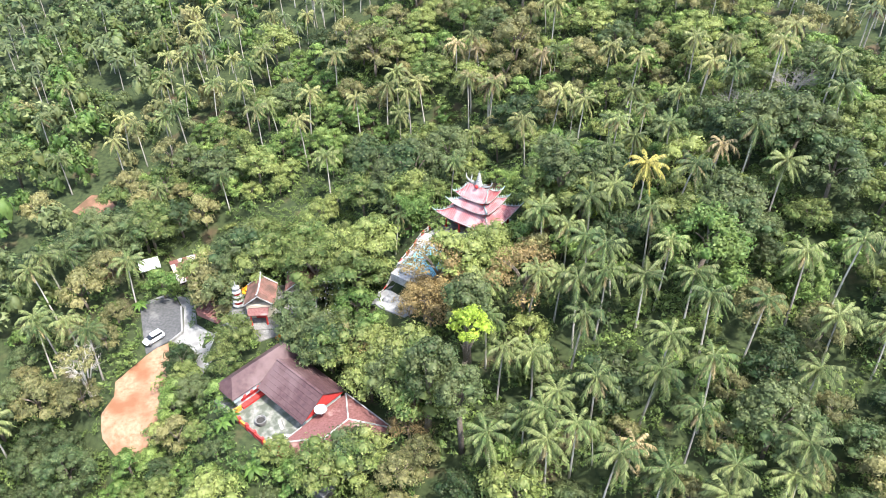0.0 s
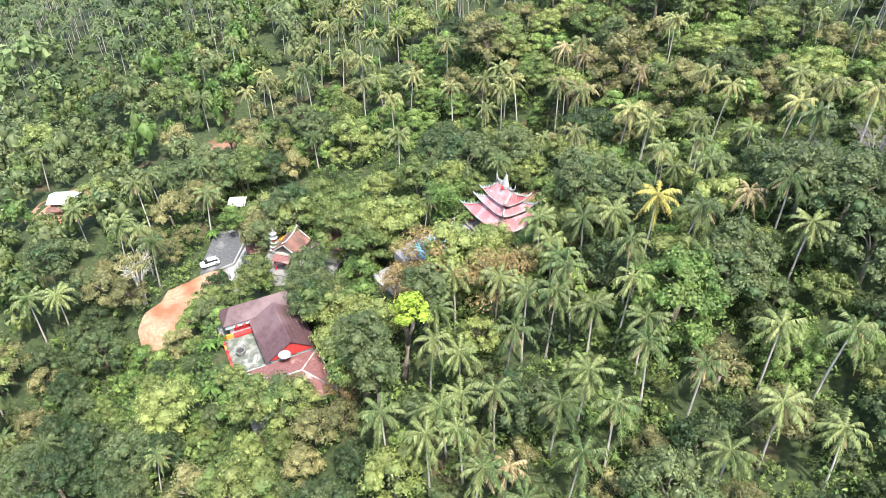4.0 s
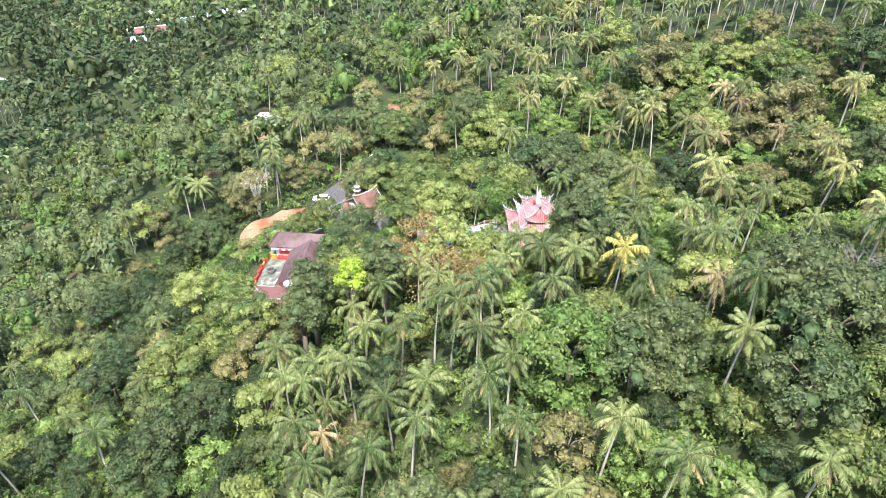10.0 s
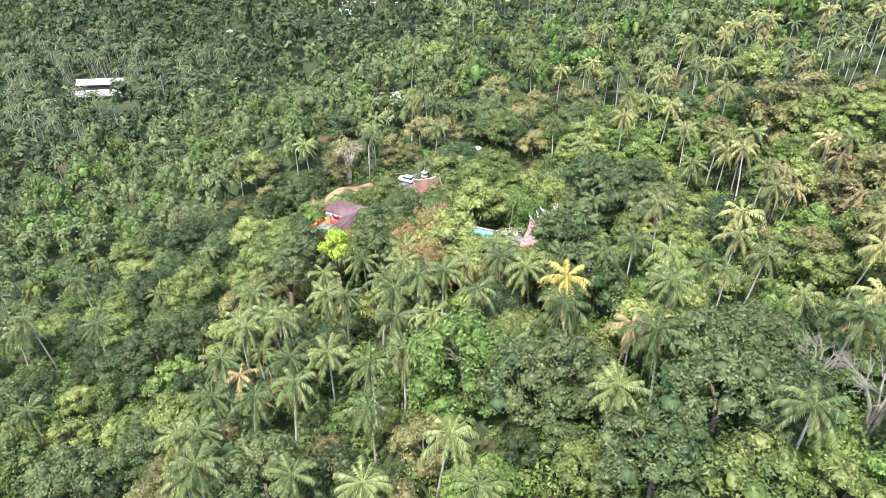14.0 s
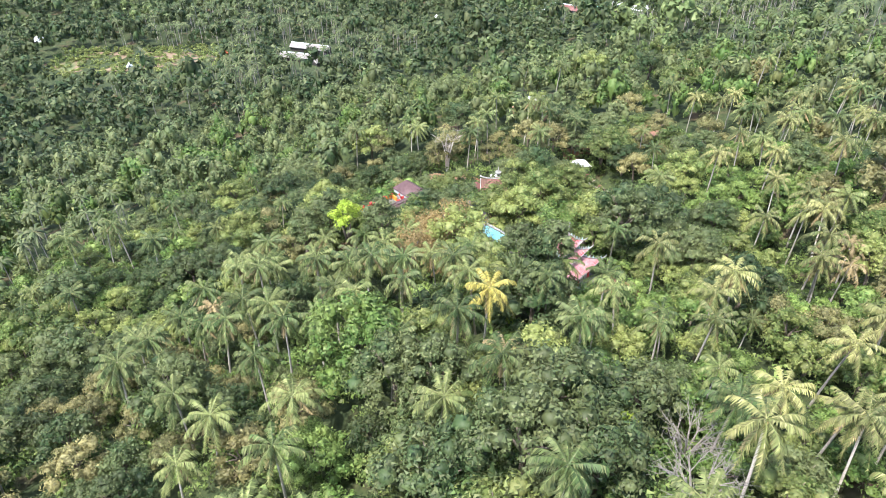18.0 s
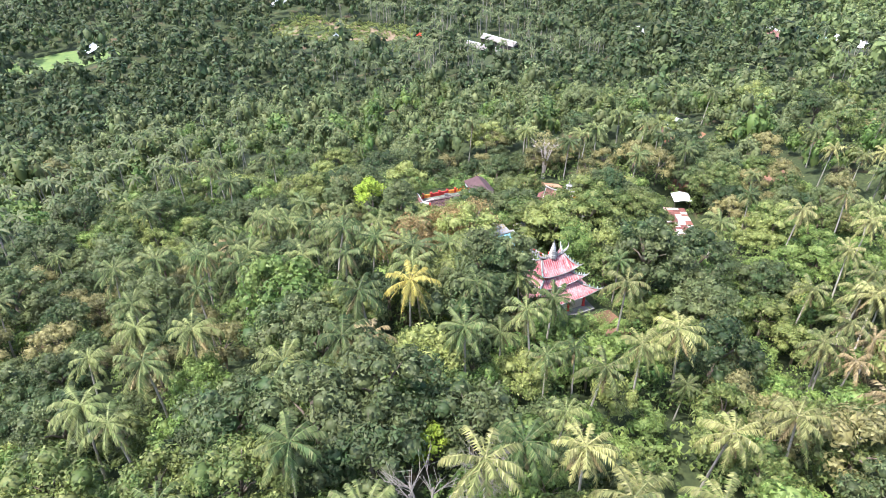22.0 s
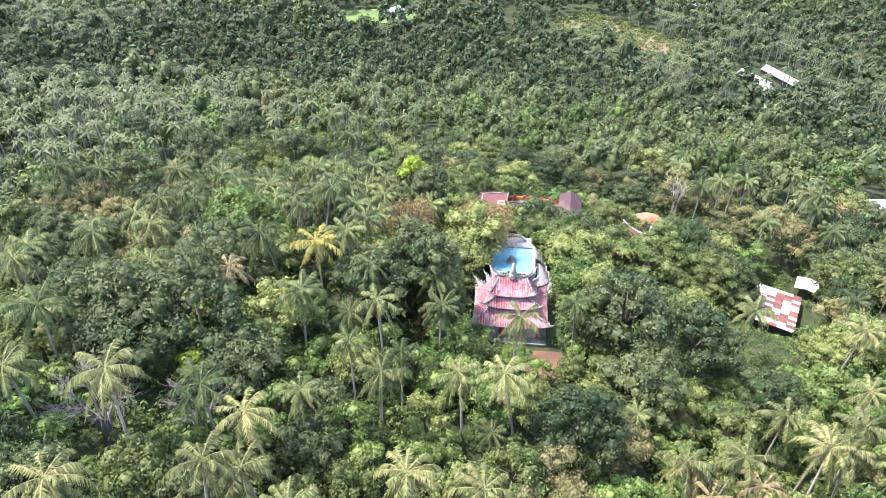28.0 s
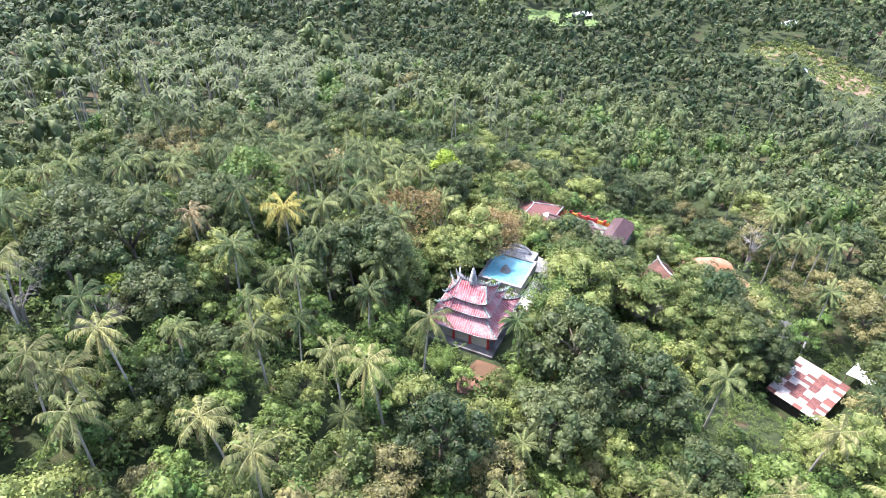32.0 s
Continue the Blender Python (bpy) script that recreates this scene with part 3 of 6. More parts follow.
# bare clay round the back of the temple
for outline in ([(4.0, 130.5), (8.0, 127.8), (12.5, 131.5), (13.0, 135.5), (9.0, 136.0), (5.5, 134.0)], [(-7.5, 121.5), (-4.5, 127.5), (-1.0, 131.0), (-5.0, 131.5), (-9.5, 125.0)], [(13, 111.5), (16.5, 114), (19, 118.5), (20, 117.5), (17, 110.5)]):
    s_ = sheet("clay_bank", outline, M_DIRT, 0.12, 2)
    tagged(s_, "bare orange clay beside the temple", "soil", kind="structure")


# ---- the shrine house ----
HOUSE = pose(-36.3, 80.1, -15.7, 0, 0, -41.5)
house = empty("shrine_house", HOUSE, "low shrine house with maroon sheet roofs and an open terrace", "house")


def gable(x0, x1, y0, y1, ze, zr, along="x", thick=0.12, over=0.0):
    """Gable roof slab; the ridge runs along x or y."""
    bm = bmesh.new()
    if along == "x":
        ym = (y0 + y1) / 2
        prof = [(y0, ze), (ym, zr), (y1, ze)]
        put_ = lambda s, p, dz: bm.verts.new((s, p[0], p[1] + dz))
        lo, hi = x0, x1
    else:
        xm = (x0 + x1) / 2
        prof = [(x0, ze), (xm, zr), (x1, ze)]
        put_ = lambda s, p, dz: bm.verts.new((p[0], s, p[1] + dz))
        lo, hi = y0, y1
    rows = [[put_(s, p, dz) for p in prof] for s in (lo, hi) for dz in (0, -thick)]
    (a, b, c, d) = rows
    for i in range(2):
        bm.faces.new((a[i], a[i + 1], c[i + 1], c[i]))
        bm.faces.new((b[i], d[i], d[i + 1], b[i + 1]))
        bm.faces.new((a[i], b[i], b[i + 1], a[i + 1]))
        bm.faces.new((c[i], c[i + 1], d[i + 1], d[i]))
    bm.faces.new((a[0], c[0], d[0], b[0]))
    bm.faces.new((a[2], b[2], d[2], c[2]))
    bmesh.ops.recalc_face_normals(bm, faces=bm.faces[:])
    return bm


def hip_roof(x0, x1, y0, y1, ze, zr, inset, thick=0.15):
    bm = bmesh.new()
    ym = (y0 + y1) / 2
    base = [(x0, y0), (x1, y0), (x1, y1), (x0, y1)]
    if (x1 - x0) >= (y1 - y0):
        ridge = [(x0 + inset, ym), (x1 - inset, ym)]
        fs = ((0, 1, 5, 4), (1, 2, 5), (2, 3, 4, 5), (3, 0, 4))
    else:
        xm = (x0 + x1) / 2
        ridge = [(xm, y0 + inset), (xm, y1 - inset)]
        fs = ((0, 1, 4), (1, 2, 5, 4), (2, 3, 5), (3, 0, 4, 5))
    up = [bm.verts.new((x, y, ze)) for x, y in base] + [bm.verts.new((x, y, zr)) for x, y in ridge]
    dn = [bm.verts.new((v.co.x, v.co.y, v.co.z - thick)) for v in up]
    for f in fs:
        bm.faces.new([up[i] for i in f])
        bm.faces.new([dn[i] for i in f][::-1])
    for i in range(4):
        j = (i + 1) % 4
        bm.faces.new((up[i], dn[i], dn[j], up[j]))
    bmesh.ops.recalc_face_normals(bm, faces=bm.faces[:])
    return bm


part("floor_slab", boxes((-5.6, 24.0, -0.6, 15.0, -3.0, 0.0)), M_CONCRETE, house)
part("terrace_floor", boxes((0.2, 13.0, -0.3, 6.8, 0.005, 0.12)), M_TERRACE, house, "stained concrete terrace")
part("main_hall_wall", boxes((1.2, 11.9, 6.3, 14.2, 0.01, 2.75)), M_WHITEWALL, house, "pale green plastered hall")
part("rear_hall_wall", boxes((-5.0, -1.0, 1.4, 14.4, 0.01, 3.3)), M_WHITEWALL, house, "pale green plastered hall")
part("porch_wall", boxes((13.4, 23.0, 2.0, 13.6, 0.01, 2.5)), M_CREAM, house)
roofm = part("main_roof", gable(0.0, 12.4, 5.2, 15.2, 2.75, 6.0, "x"), M_MAROON, house, "maroon sheet gable roof")
part("ridge_cap", boxes((-0.05, 12.45, 10.0, 10.4, 5.93, 6.1)), M_MAROON, roofm)
bm = bmesh.new()
gv_ = [bm.verts.new(p) for p in ((12.0, 5.9, 2.76), (12.0, 14.5, 2.76), (12.0, 10.2, 5.6), (12.2, 5.9, 2.76), (12.2, 14.5, 2.76), (12.2, 10.2, 5.6))]
for f_ in ((0, 2, 1), (3, 4, 5), (0, 1, 4, 3), (1, 2, 5, 4), (2, 0, 3, 5)):
    bm.faces.new([gv_[i_] for i_ in f_])
part("gable_wall", bm, M_REDWALL, house, "red painted gable")
for k in range(12):
    y = 5.45 + 0.79 * k
    zr_ = 2.77 + 3.25 * (1 - abs(y - 10.2) / 5.0)
    part("roof_seam", boxes((0.05, 12.35, y - 0.03, y + 0.03, zr_, zr_ + 0.05)), M_MAROON, roofm)
roofr = part("rear_roof", hip_roof(-5.6, -0.1, 0.2, 16.0, 3.4, 5.6, 2.2), M_MAROON, house, "maroon hipped sheet roof")
part("fascia", boxes((-0.45, -0.33, 0.6, 6.4, 2.3, 3.2)), M_WHITEWALL, roofr, "pale board under the eave")
porch = part("porch_roof", hip_roof(12.5, 24.2, 0.6, 14.9, 2.5, 4.3, 4.6), M_OLDRED, house, "weathered red hipped roof with whitish ridges")
for p_, q_ in (((12.6, 0.7, 2.6), (18.35, 5.2, 4.38)), ((24.1, 0.7, 2.6), (18.35, 5.2, 4.38)), ((18.35, 5.2, 4.38), (18.35, 10.3, 4.38)), ((12.6, 14.8, 2.6), (18.35, 10.3, 4.38)), ((24.1, 14.8, 2.6), (18.35, 10.3, 4.38)), ((12.55, 14.85, 2.55), (24.15, 14.85, 2.55)), ((24.15, 0.6, 2.55), (24.15, 14.8, 2.55)), ((12.55, 0.6, 2.55), (12.55, 5.0, 2.55))):
    bm = bmesh.new()
    tube(bm, p_, q_, 0.15, 0.15, 5)
    part("roof_ridge", bm, M_TRIM, porch, "whitish mortar ridge")
for k in range(1, 19):
    x = 12.6 + 0.61 * k
    w_ = 4.5 * (1 - abs(x - 18.35) / 5.8)
    bm = bmesh.new()
    tube(bm, (x, 0.65, 2.53), (x, 0.65 + w_, 2.53 + 1.78 * w_ / 4.6), 0.05, 0.05, 4)
    part("roof_batten", bm, M_OLDRED, porch)
# red front of the rear hall with its hanging banners
part("shrine_front", boxes((-1.19, -0.9, 2.2, 7.3, 0.9, 2.9)), M_REDWALL, house, "red painted shrine front")
for y in (2.7, 4.2, 5.6, 6.8):
    bm = bmesh.new()
    lathe(bm, [(0.15, 0), (0.42, 0.25), (0.42, 0.6), (0.15, 0.85)], 8, (-0.5, y, 2.0))
    part("lantern", bm, M_REDWALL, house, "round red lantern")
part("shrine_step", boxes((-0.89, 0.1, 1.8, 7.3, 0.01, 0.5)), M_REDWALL, house)
# parapet of the terrace
for b, mt in (((-0.4, -0.1, -0.5, 1.6, 0.01, 1.1), M_ORANGE), ((-0.1, 4.2, -0.55, -0.25, 0.01, 1.0), M_ORANGE), ((4.25, 8.6, -0.55, -0.25, 0.01, 1.0), M_REDWALL), ((8.65, 12.9, -0.55, -0.25, 0.01, 1.0), M_ORANGE), ((12.95, 13.25, -0.55, 2.2, 0.01, 1.0), M_REDWALL)):
    part("parapet", boxes(b), mt, house, "orange and red painted parapet")
for x in (-0.1, 2.1, 4.22, 6.4, 8.62, 10.8, 12.95):
    part("parapet_post", boxes((x - 0.25, x + 0.25, -0.65, -0.15, 0.01, 1.45)), M_REDWALL, house)
part("corner_altar", boxes((11.6, 12.8, 0.2, 1.4, 0.13, 1.5)), M_REDWALL, house, "small red corner altar")

vat = empty("water_vat", HOUSE @ pose(5.0, 1.9, 0.13), "round concrete incense vat standing on the terrace", "vat")
bm = bmesh.new()
lathe(bm, [(0.8, 0), (0.95, 0.6), (1.0, 1.1), (0.85, 1.1), (0.8, 0.9), (0.75, 0.7)], 16)
part("bowl", bm, M_CONCRETE, vat)
bm = bmesh.new()
lathe(bm, [(0.74, 0.7), (0.74, 0.78)], 16)
part("ash", bm, M_ASH_SHADE, vat, "dark ash filling")
dish = empty("satellite_dish", HOUSE @ pose(13.4, 8.6, 3.6), "white satellite dish on the porch roof", "satellite dish")
bm = bmesh.new()
tube(bm, (0, 0, -0.9), (0, 0, 0.5), 0.07, 0.06, 6)
part("mast", bm, M_STEEL, dish)
bm = bmesh.new()
lathe(bm, [(0.02, 0.5), (0.6, 0.6), (1.1, 0.85), (1.13, 0.88), (1.08, 0.9), (0.58, 0.66), (0.02, 0.56)], 20)
part("reflector", bm, M_TRIM, dish, "white mesh reflector")
bm = bmesh.new()
for k in range(3):
    tube(bm, (1.05 * math.cos(k * 2.1), 1.05 * math.sin(k * 2.1), 0.88), (0, 0, 1.5), 0.02, 0.02, 4)
part("feed_arm", bm, M_STEEL, dish)
for x, y in ((9.5, 1.2), (7.8, 4.0), (10.8, 3.6)):
    pile = empty("board_stack", HOUSE @ pose(x, y, 0.12, 0, 0, 20 * x), "weathered boards lying on the terrace", "boards", "boards on the terrace")
    for k in range(3):
        part("board", boxes((-1.1, 1.1, -0.35 + 0.25 * k, -0.15 + 0.25 * k, 0.0, 0.06 + 0.03 * k)), M_DEAD if k else M_CONCRETE, pile)

# ---- the old shrine ----
OLD = pose(-36.2, 103.8, -13.4, 0, 0, 5.0)
shrine = empty("old_shrine", OLD, "small old shrine with clay tile roofs and white swallowtail ridges", "shrine")
part("shrine_wall", boxes((-2.5, 2.5, -1.0, 5.1, 0.0, 3.2), (5.0, 10.2, 2.8, 8.5, 0.0, 3.3)), M_CREAM, shrine)
part("plinth", boxes((-4.0, 10.8, -4.5, 8.9, -2.4, -0.01)), M_CONCRETE, shrine)
part("entry_roof", gable(-2.0, 2.0, -3.4, -1.05, 2.7, 3.5, "x"), M_OLDRED, shrine, "small porch roof")
for x in (-1.5, 1.5):
    bm = bmesh.new()
    lathe(bm, [(0.22, 0), (0.18, 0.2), (0.18, 2.6), (0.25, 2.75)], 8, (x, -3.0, 0))
    part("post", bm, M_REDWALL, shrine)
part("red_door", boxes((-0.9, 0.9, -1.12, -1.01, 0.02, 2.3)), M_REDWALL, shrine)
for x0, x1, y0, y1 in ((-3.0, 3.0, -1.3, 5.4), (4.6, 10.6, 2.4, 8.8)):
    rf = part("tile_roof", gable(x0, x1, y0, y1, 3.3, 5.6, "y"), M_CLAYTILE, shrine, "old clay tile gable roof")
    xm = (x0 + x1) / 2
    bm = bmesh.new()
    line_tube(bm, [(xm, y0 - 0.2 + (y1 - y0 + 0.4) * k / 8, 5.68 + 0.7 * abs(k / 4 - 1) ** 3) for k in range(9)], 0.17, 5)
    part("ridge", bm, M_TRIM, rf, "white ridge raised at both ends")
    n = int((y1 - y0) / 0.4)
    for k in range(n):
        y = y0 + 0.2 + k * 0.4
        for xe in (x0 + 0.05, x1 - 0.05):
            bm = bmesh.new()
            tube(bm, (xe, y, 3.36), (xm, y, 5.66), 0.07, 0.07, 4)
            part("tile_rib", bm, M_CLAYTILE, rf)
    for ye in (y0, y1):
        bm = bmesh.new()
        line_tube(bm, [(x0, ye, 3.4), (xm, ye, 5.7), (x1, ye, 3.4)], 0.12, 5)
        part("verge", bm, M_TRIM, rf, "white verge")
tower = empty("stupa_tower", OLD @ pose(-4.9, 3.2, -0.3), "small white pagoda tower with red bands", "pagoda")
for k in range(5):
    r = 1.0 - 0.13 * k
    bm = bmesh.new()
    lathe(bm, [(r, 1.05 * k), (r, 1.05 * k + 0.75)], 8)
    part("storey", bm, M_TRIM if k % 2 == 0 else M_REDWALL, tower)
    bm = bmesh.new()
    lathe(bm, [(r + 0.35, 1.05 * k + 0.76), (r + 0.3, 0.86 + 1.05 * k), (r - 0.1, 1.04 + 1.05 * k)], 8)
    part("eave", bm, M_TRIM, tower, "whitish flared eave")
bm = bmesh.new()
lathe(bm, [(0.3, 5.26), (0.12, 5.7), (0.03, 6.6)], 8)
part("spire", bm, M_TRIM, tower)
yard = sheet("shrine_yard", [(-47, 111), (-42, 113.5), (-37, 104.5), (-31, 98.5), (-36, 97), (-44, 101.5), (-49, 105.5)], M_CONCRETE, 0.12, 2)
tagged(yard, "worn concrete yard before the old shrine", "paving", kind="structure")
steps = empty("clay_stairs", pose(-45.5, 108.0, float(land(-45.5, 108.0)), 0, 0, 62), "worn pinkish clay steps beside the parking place", "stairs")
for k in range(9):
    part("step", boxes((-2.4, 2.4, -0.2 + 0.62 * k, 0.42 + 0.62 * k, -0.3, 0.16 + 0.17 * k)), M_OLDRED, steps)

# ---- parking place, drive and clay yard ----
park = sheet("parking_place", [(-67.0, 115.5), (-61.0, 120.5), (-57.8, 115.5), (-55.6, 108.0), (-57.6, 105.4), (-61.5, 102.5)], M_ASPHALT, 0.14, 3)
tagged(park, "worn grey asphalt parking place", "parking", kind="structure")
drive = sheet("concrete_drive", [(-60.8, 120.6), (-56.5, 120.0), (-53.0, 110.5), (-46.5, 106.0), (-44.5, 101.0), (-49.0, 91.0), (-52.0, 91.5), (-50.5, 99.0), (-55.0, 104.5), (-57.2, 105.2), (-55.2, 108.2), (-57.4, 115.6)], M_PALE, 0.17, 3)
tagged(drive, "pale concrete drive between walls", "road", kind="structure")
yard2 = sheet("clay_yard", [(-61.3, 102.3), (-59.5, 103.9), (-57.4, 104.9), (-55.9, 99.5), (-55.1, 95.2), (-54.3, 91.6), (-53.6, 87.0), (-54.4, 83.2), (-55.9, 79.4), (-58.8, 78.3), (-61.2, 80.9), (-63.7, 83.1), (-65.2, 87.8), (-64.4, 92.0), (-65.6, 95.8), (-63.9, 99.0)], M_CLAY, 0.16, 3)
tagged(yard2, "bare orange clay cut into the slope", "soil", kind="structure")
for pts in ([(-67.6, 115.2), (-61.2, 121.2)], [(-57.9, 115.8), (-55.2, 107.6), (-57.0, 104.8)], [(-51.5, 90.8), (-50.8, 95.5)]):
    wall = empty("low_wall", pose(0, 0, 0), "low whitewashed wall edging the parking place", "wall", "walls of the parking place")
    for (xa, ya), (xb, yb) in zip(pts, pts[1:]):
        za, zb = float(land(xa, ya)), float(land(xb, yb))
        bm = bmesh.new()
        d = Vector((xb - xa, yb - ya, 0)).normalized()
        nrm = Vector((-d.y, d.x, 0)) * 0.18
        vs = []
        for x, y, z in ((xa, ya, za), (xb, yb, zb)):
            for s in (1, -1):
                for h in (-0.2, 0.85):
                    vs.append(bm.verts.new(Vector((x, y, z + h)) + nrm * s))
        bmesh.ops.convex_hull(bm, input=vs)
        part("wall_run", bm, M_PALE, wall)


def car(m):
    c = empty("parked_car", m, "white family car parked on the asphalt", "car")
    secs = [(-2.2, 0.5, 0.95, 0.78), (-2.05, 0.35, 1.05, 0.84), (-1.0, 0.3, 1.08, 0.87), (0.6, 0.3, 1.06, 0.87), (1.3, 0.32, 1.0, 0.86), (2.0, 0.38, 0.85, 0.8), (2.2, 0.5, 0.75, 0.7)]
    bm = bmesh.new()
    rings = [[bm.verts.new((x, y, z)) for y, z in ((-w, z0), (w, z0), (w, z1 - 0.12), (w * 0.9, z1), (-w * 0.9, z1), (-w, z1 - 0.12))] for x, z0, z1, w in secs]
    for p, q in zip(rings, rings[1:]):
        for i in range(6):
            bm.faces.new((p[i], p[(i + 1) % 6], q[(i + 1) % 6], q[i]))
    bm.faces.new(rings[0][::-1])
    bm.faces.new(rings[-1])
    bmesh.ops.recalc_face_normals(bm, faces=bm.faces[:])
    part("body", bm, M_CARPAINT, c)
    bm = bmesh.new()
    rings = [[bm.verts.new((x, y, z)) for x, y, z in ((x0, -w0, 1.03), (x0, w0, 1.03), (x1, w1, 1.62), (x1, -w1, 1.62))] for x0, w0, x1, w1 in ((-2.02, 0.76, -1.75, 0.6), (1.15, 0.76, 0.35, 0.6))]
    p, q = rings
    for i in range(4):
        bm.faces.new((p[i], p[(i + 1) % 4], q[(i + 1) % 4], q[i]))
    bm.faces.new(p[::-1])
    bm.faces.new(q)
    bmesh.ops.recalc_face_normals(bm, faces=bm.faces[:])
    part("windows", bm, M_GLASSDARK, c, "dark tinted windows")
    part("roof", boxes((-1.78, 0.4, -0.64, 0.64, 1.6, 1.68)), M_CARPAINT, c)
    for x in (-1.35, 1.35):
        for y in (-0.8, 0.8):
            w = bmesh.new()
            tube(w, (x, y - 0.11, 0.33), (x, y + 0.11, 0.33), 0.33, 0.33, 14)
            wheel = part("wheel", w, M_RUBBER, c)
            w = bmesh.new()
            tube(w, (x, y - 0.125, 0.33), (x, y + 0.125, 0.33), 0.2, 0.2, 10)
            part("rim", w, M_STEEL, wheel)
    for y in (-0.6, 0.6):
        part("headlight", boxes((2.12, 2.2, y - 0.16, y + 0.16, 0.62, 0.76)), M_TRIM, c)
        part("tail_light", boxes((-2.22, -2.12, y - 0.13, y + 0.13, 0.72, 0.9)), M_REDWALL, c)
    return c


car(pose(-60.6, 105.6, -22.33, 0, 0, 230))


# ---- rusty house and white shed ----
def sheet_roof(parent, nx, ny, wx, wy, z0, z1, pick, start=0.0):
    """A roof plane of lapped sheets, each a part; pick chooses the material of a sheet."""
    for i in range(nx):
        for j in range(ny):
            x, y = i * wx, start + j * wy
            za, zb = z0 + (z1 - z0) * j / ny, z0 + (z1 - z0) * (j + 1) / ny
            o = 0.012 * ((i + j) % 2) + 0.02 * ((i * 7 + j * 3) % 3)
            bm = bmesh.new()
            vs = [bm.verts.new(p) for p in ((x, y, za + o + 0.04), (x + wx + 0.05, y, za + o), (x + wx + 0.05, y + wy + 0.08, zb + o), (x, y + wy + 0.08, zb + o + 0.04))]
            lo = [bm.verts.new((v.co.x, v.co.y, v.co.z - 0.03)) for v in vs]
            bm.faces.new(vs)
            bm.faces.new(lo[::-1])
            for k in range(4):
                bm.faces.new((vs[k], lo[k], lo[(k + 1) % 4], vs[(k + 1) % 4]))
            part("roof_sheet", bm, pick(i, j), parent)


RUST = pose(-60.2, 122.2, -24.2, 0, 0, 30.0)
rust = empty("rusty_house", RUST, "low house under a patchwork of rusted and pale roof sheets", "house")
# closed block: the dim inside is painted on as near-black
part("house_wall", boxes((0.5, 12.5, 0.8, 9.6, 0.0, 2.6)), M_ASH_SHADE, rust, "solid wall coloured near-black for the shade indoors")
rr = random.Random(5)
rust_roof = part("roof_frame", boxes((0.1, 13.0, 5.05, 5.25, 2.6, 3.05), (0.1, 13.0, 0.3, 0.45, 2.5, 2.62), (0.1, 13.0, 9.9, 10.05, 2.5, 2.62)), M_BARK, rust, "roof timbers")
near_half = part("roof_slope", boxes((0.2, 12.9, 5.3, 5.4, 2.9, 3.05)), M_BARK, rust, "slope of patched sheets")
far_half = part("roof_slope", boxes((0.2, 12.9, 4.9, 5.0, 2.9, 3.05)), M_BARK, rust, "slope of patched sheets")
pick = lambda i, j: M_RUSTSHEET if rr.random() < 0.45 else M_ZINC
sheet_roof(far_half, 13, 3, 1.0, 1.72, 3.35, 3.15, pick)
slope2 = part("lean_roof", boxes((0.2, 12.9, 9.7, 9.8, 2.5, 2.6)), M_BARK, rust, "slope of patched sheets")
sheet_roof(slope2, 13, 3, 1.0, 1.72, 3.15, 2.85, pick, 5.16)
SHED = pose(-70.2, 126.2, -23.2, 0, 0, 28)
shed = empty("white_shed", SHED, "open shed with a bright white sheet roof", "shed")
for x in (0.3, 4.2):
    for y in (0.3, 4.4):
        part("post", boxes((x - 0.07, x + 0.07, y - 0.07, y + 0.07, 0, 2.6)), M_BARK, shed)
part("roof", gable(0, 4.6, 0, 4.8, 2.55, 3.0, "x", 0.06), M_WHITEROOF, shed, "white sheet roof")
# near-black panel that puts the shade under the roof into its colour
part("back_wall", boxes((0.3, 4.2, 4.5, 4.6, 0, 2.3)), M_ASH_SHADE, shed)
for outline in ([(-84, 129), (-78, 127.5), (-76, 132), (-80, 136.5), (-87, 135)], [(-79, 124), (-75, 124.5), (-74, 129), (-79, 130)], [(-89, 146), (-84, 149), (-87, 155), (-93, 156), (-96, 150)]):
    s_ = sheet("clay_clearing", outline, M_DIRT, 0.12, 2)
    tagged(s_, "bare reddish clay between the trees", "soil", kind="structure")

# white-roofed house below
WH = pose(-120.5, 113.0, -25.8, 0, 0, 25)
wh = empty("white_roofed_house", WH @ Matrix.Scale(0.72, 4), "timber house with a white sheet roof on a clay cut", "house")
part("house_wall", boxes((0.6, 10.4, 0.8, 7.2, 0, 2.9)), M_CLAYTILE, wh, "tan timber wall")
part("roof", gable(0, 11, -1.2, 8.2, 2.9, 4.6, "x", 0.08), M_WHITEROOF, wh, "white sheet roof")
part("lower_roof", gable(1.0, 10.5, -5.0, -1.3, 2.0, 2.5, "x", 0.08), M_CLAYTILE, wh, "tan lean-to roof")
for x in (1.3, 5.5, 10.2):
    part("post", boxes((x - 0.08, x + 0.08, -4.9, -4.7, 0, 2.2)), M_BARK, wh)
s_ = sheet("clay_cut", [(-124, 107), (-110, 108), (-106, 118), (-108, 124), (-122, 126), (-128, 116)], M_CLAY, 0.12, 2)
tagged(s_, "bare clay round the white-roofed house", "soil", kind="structure")


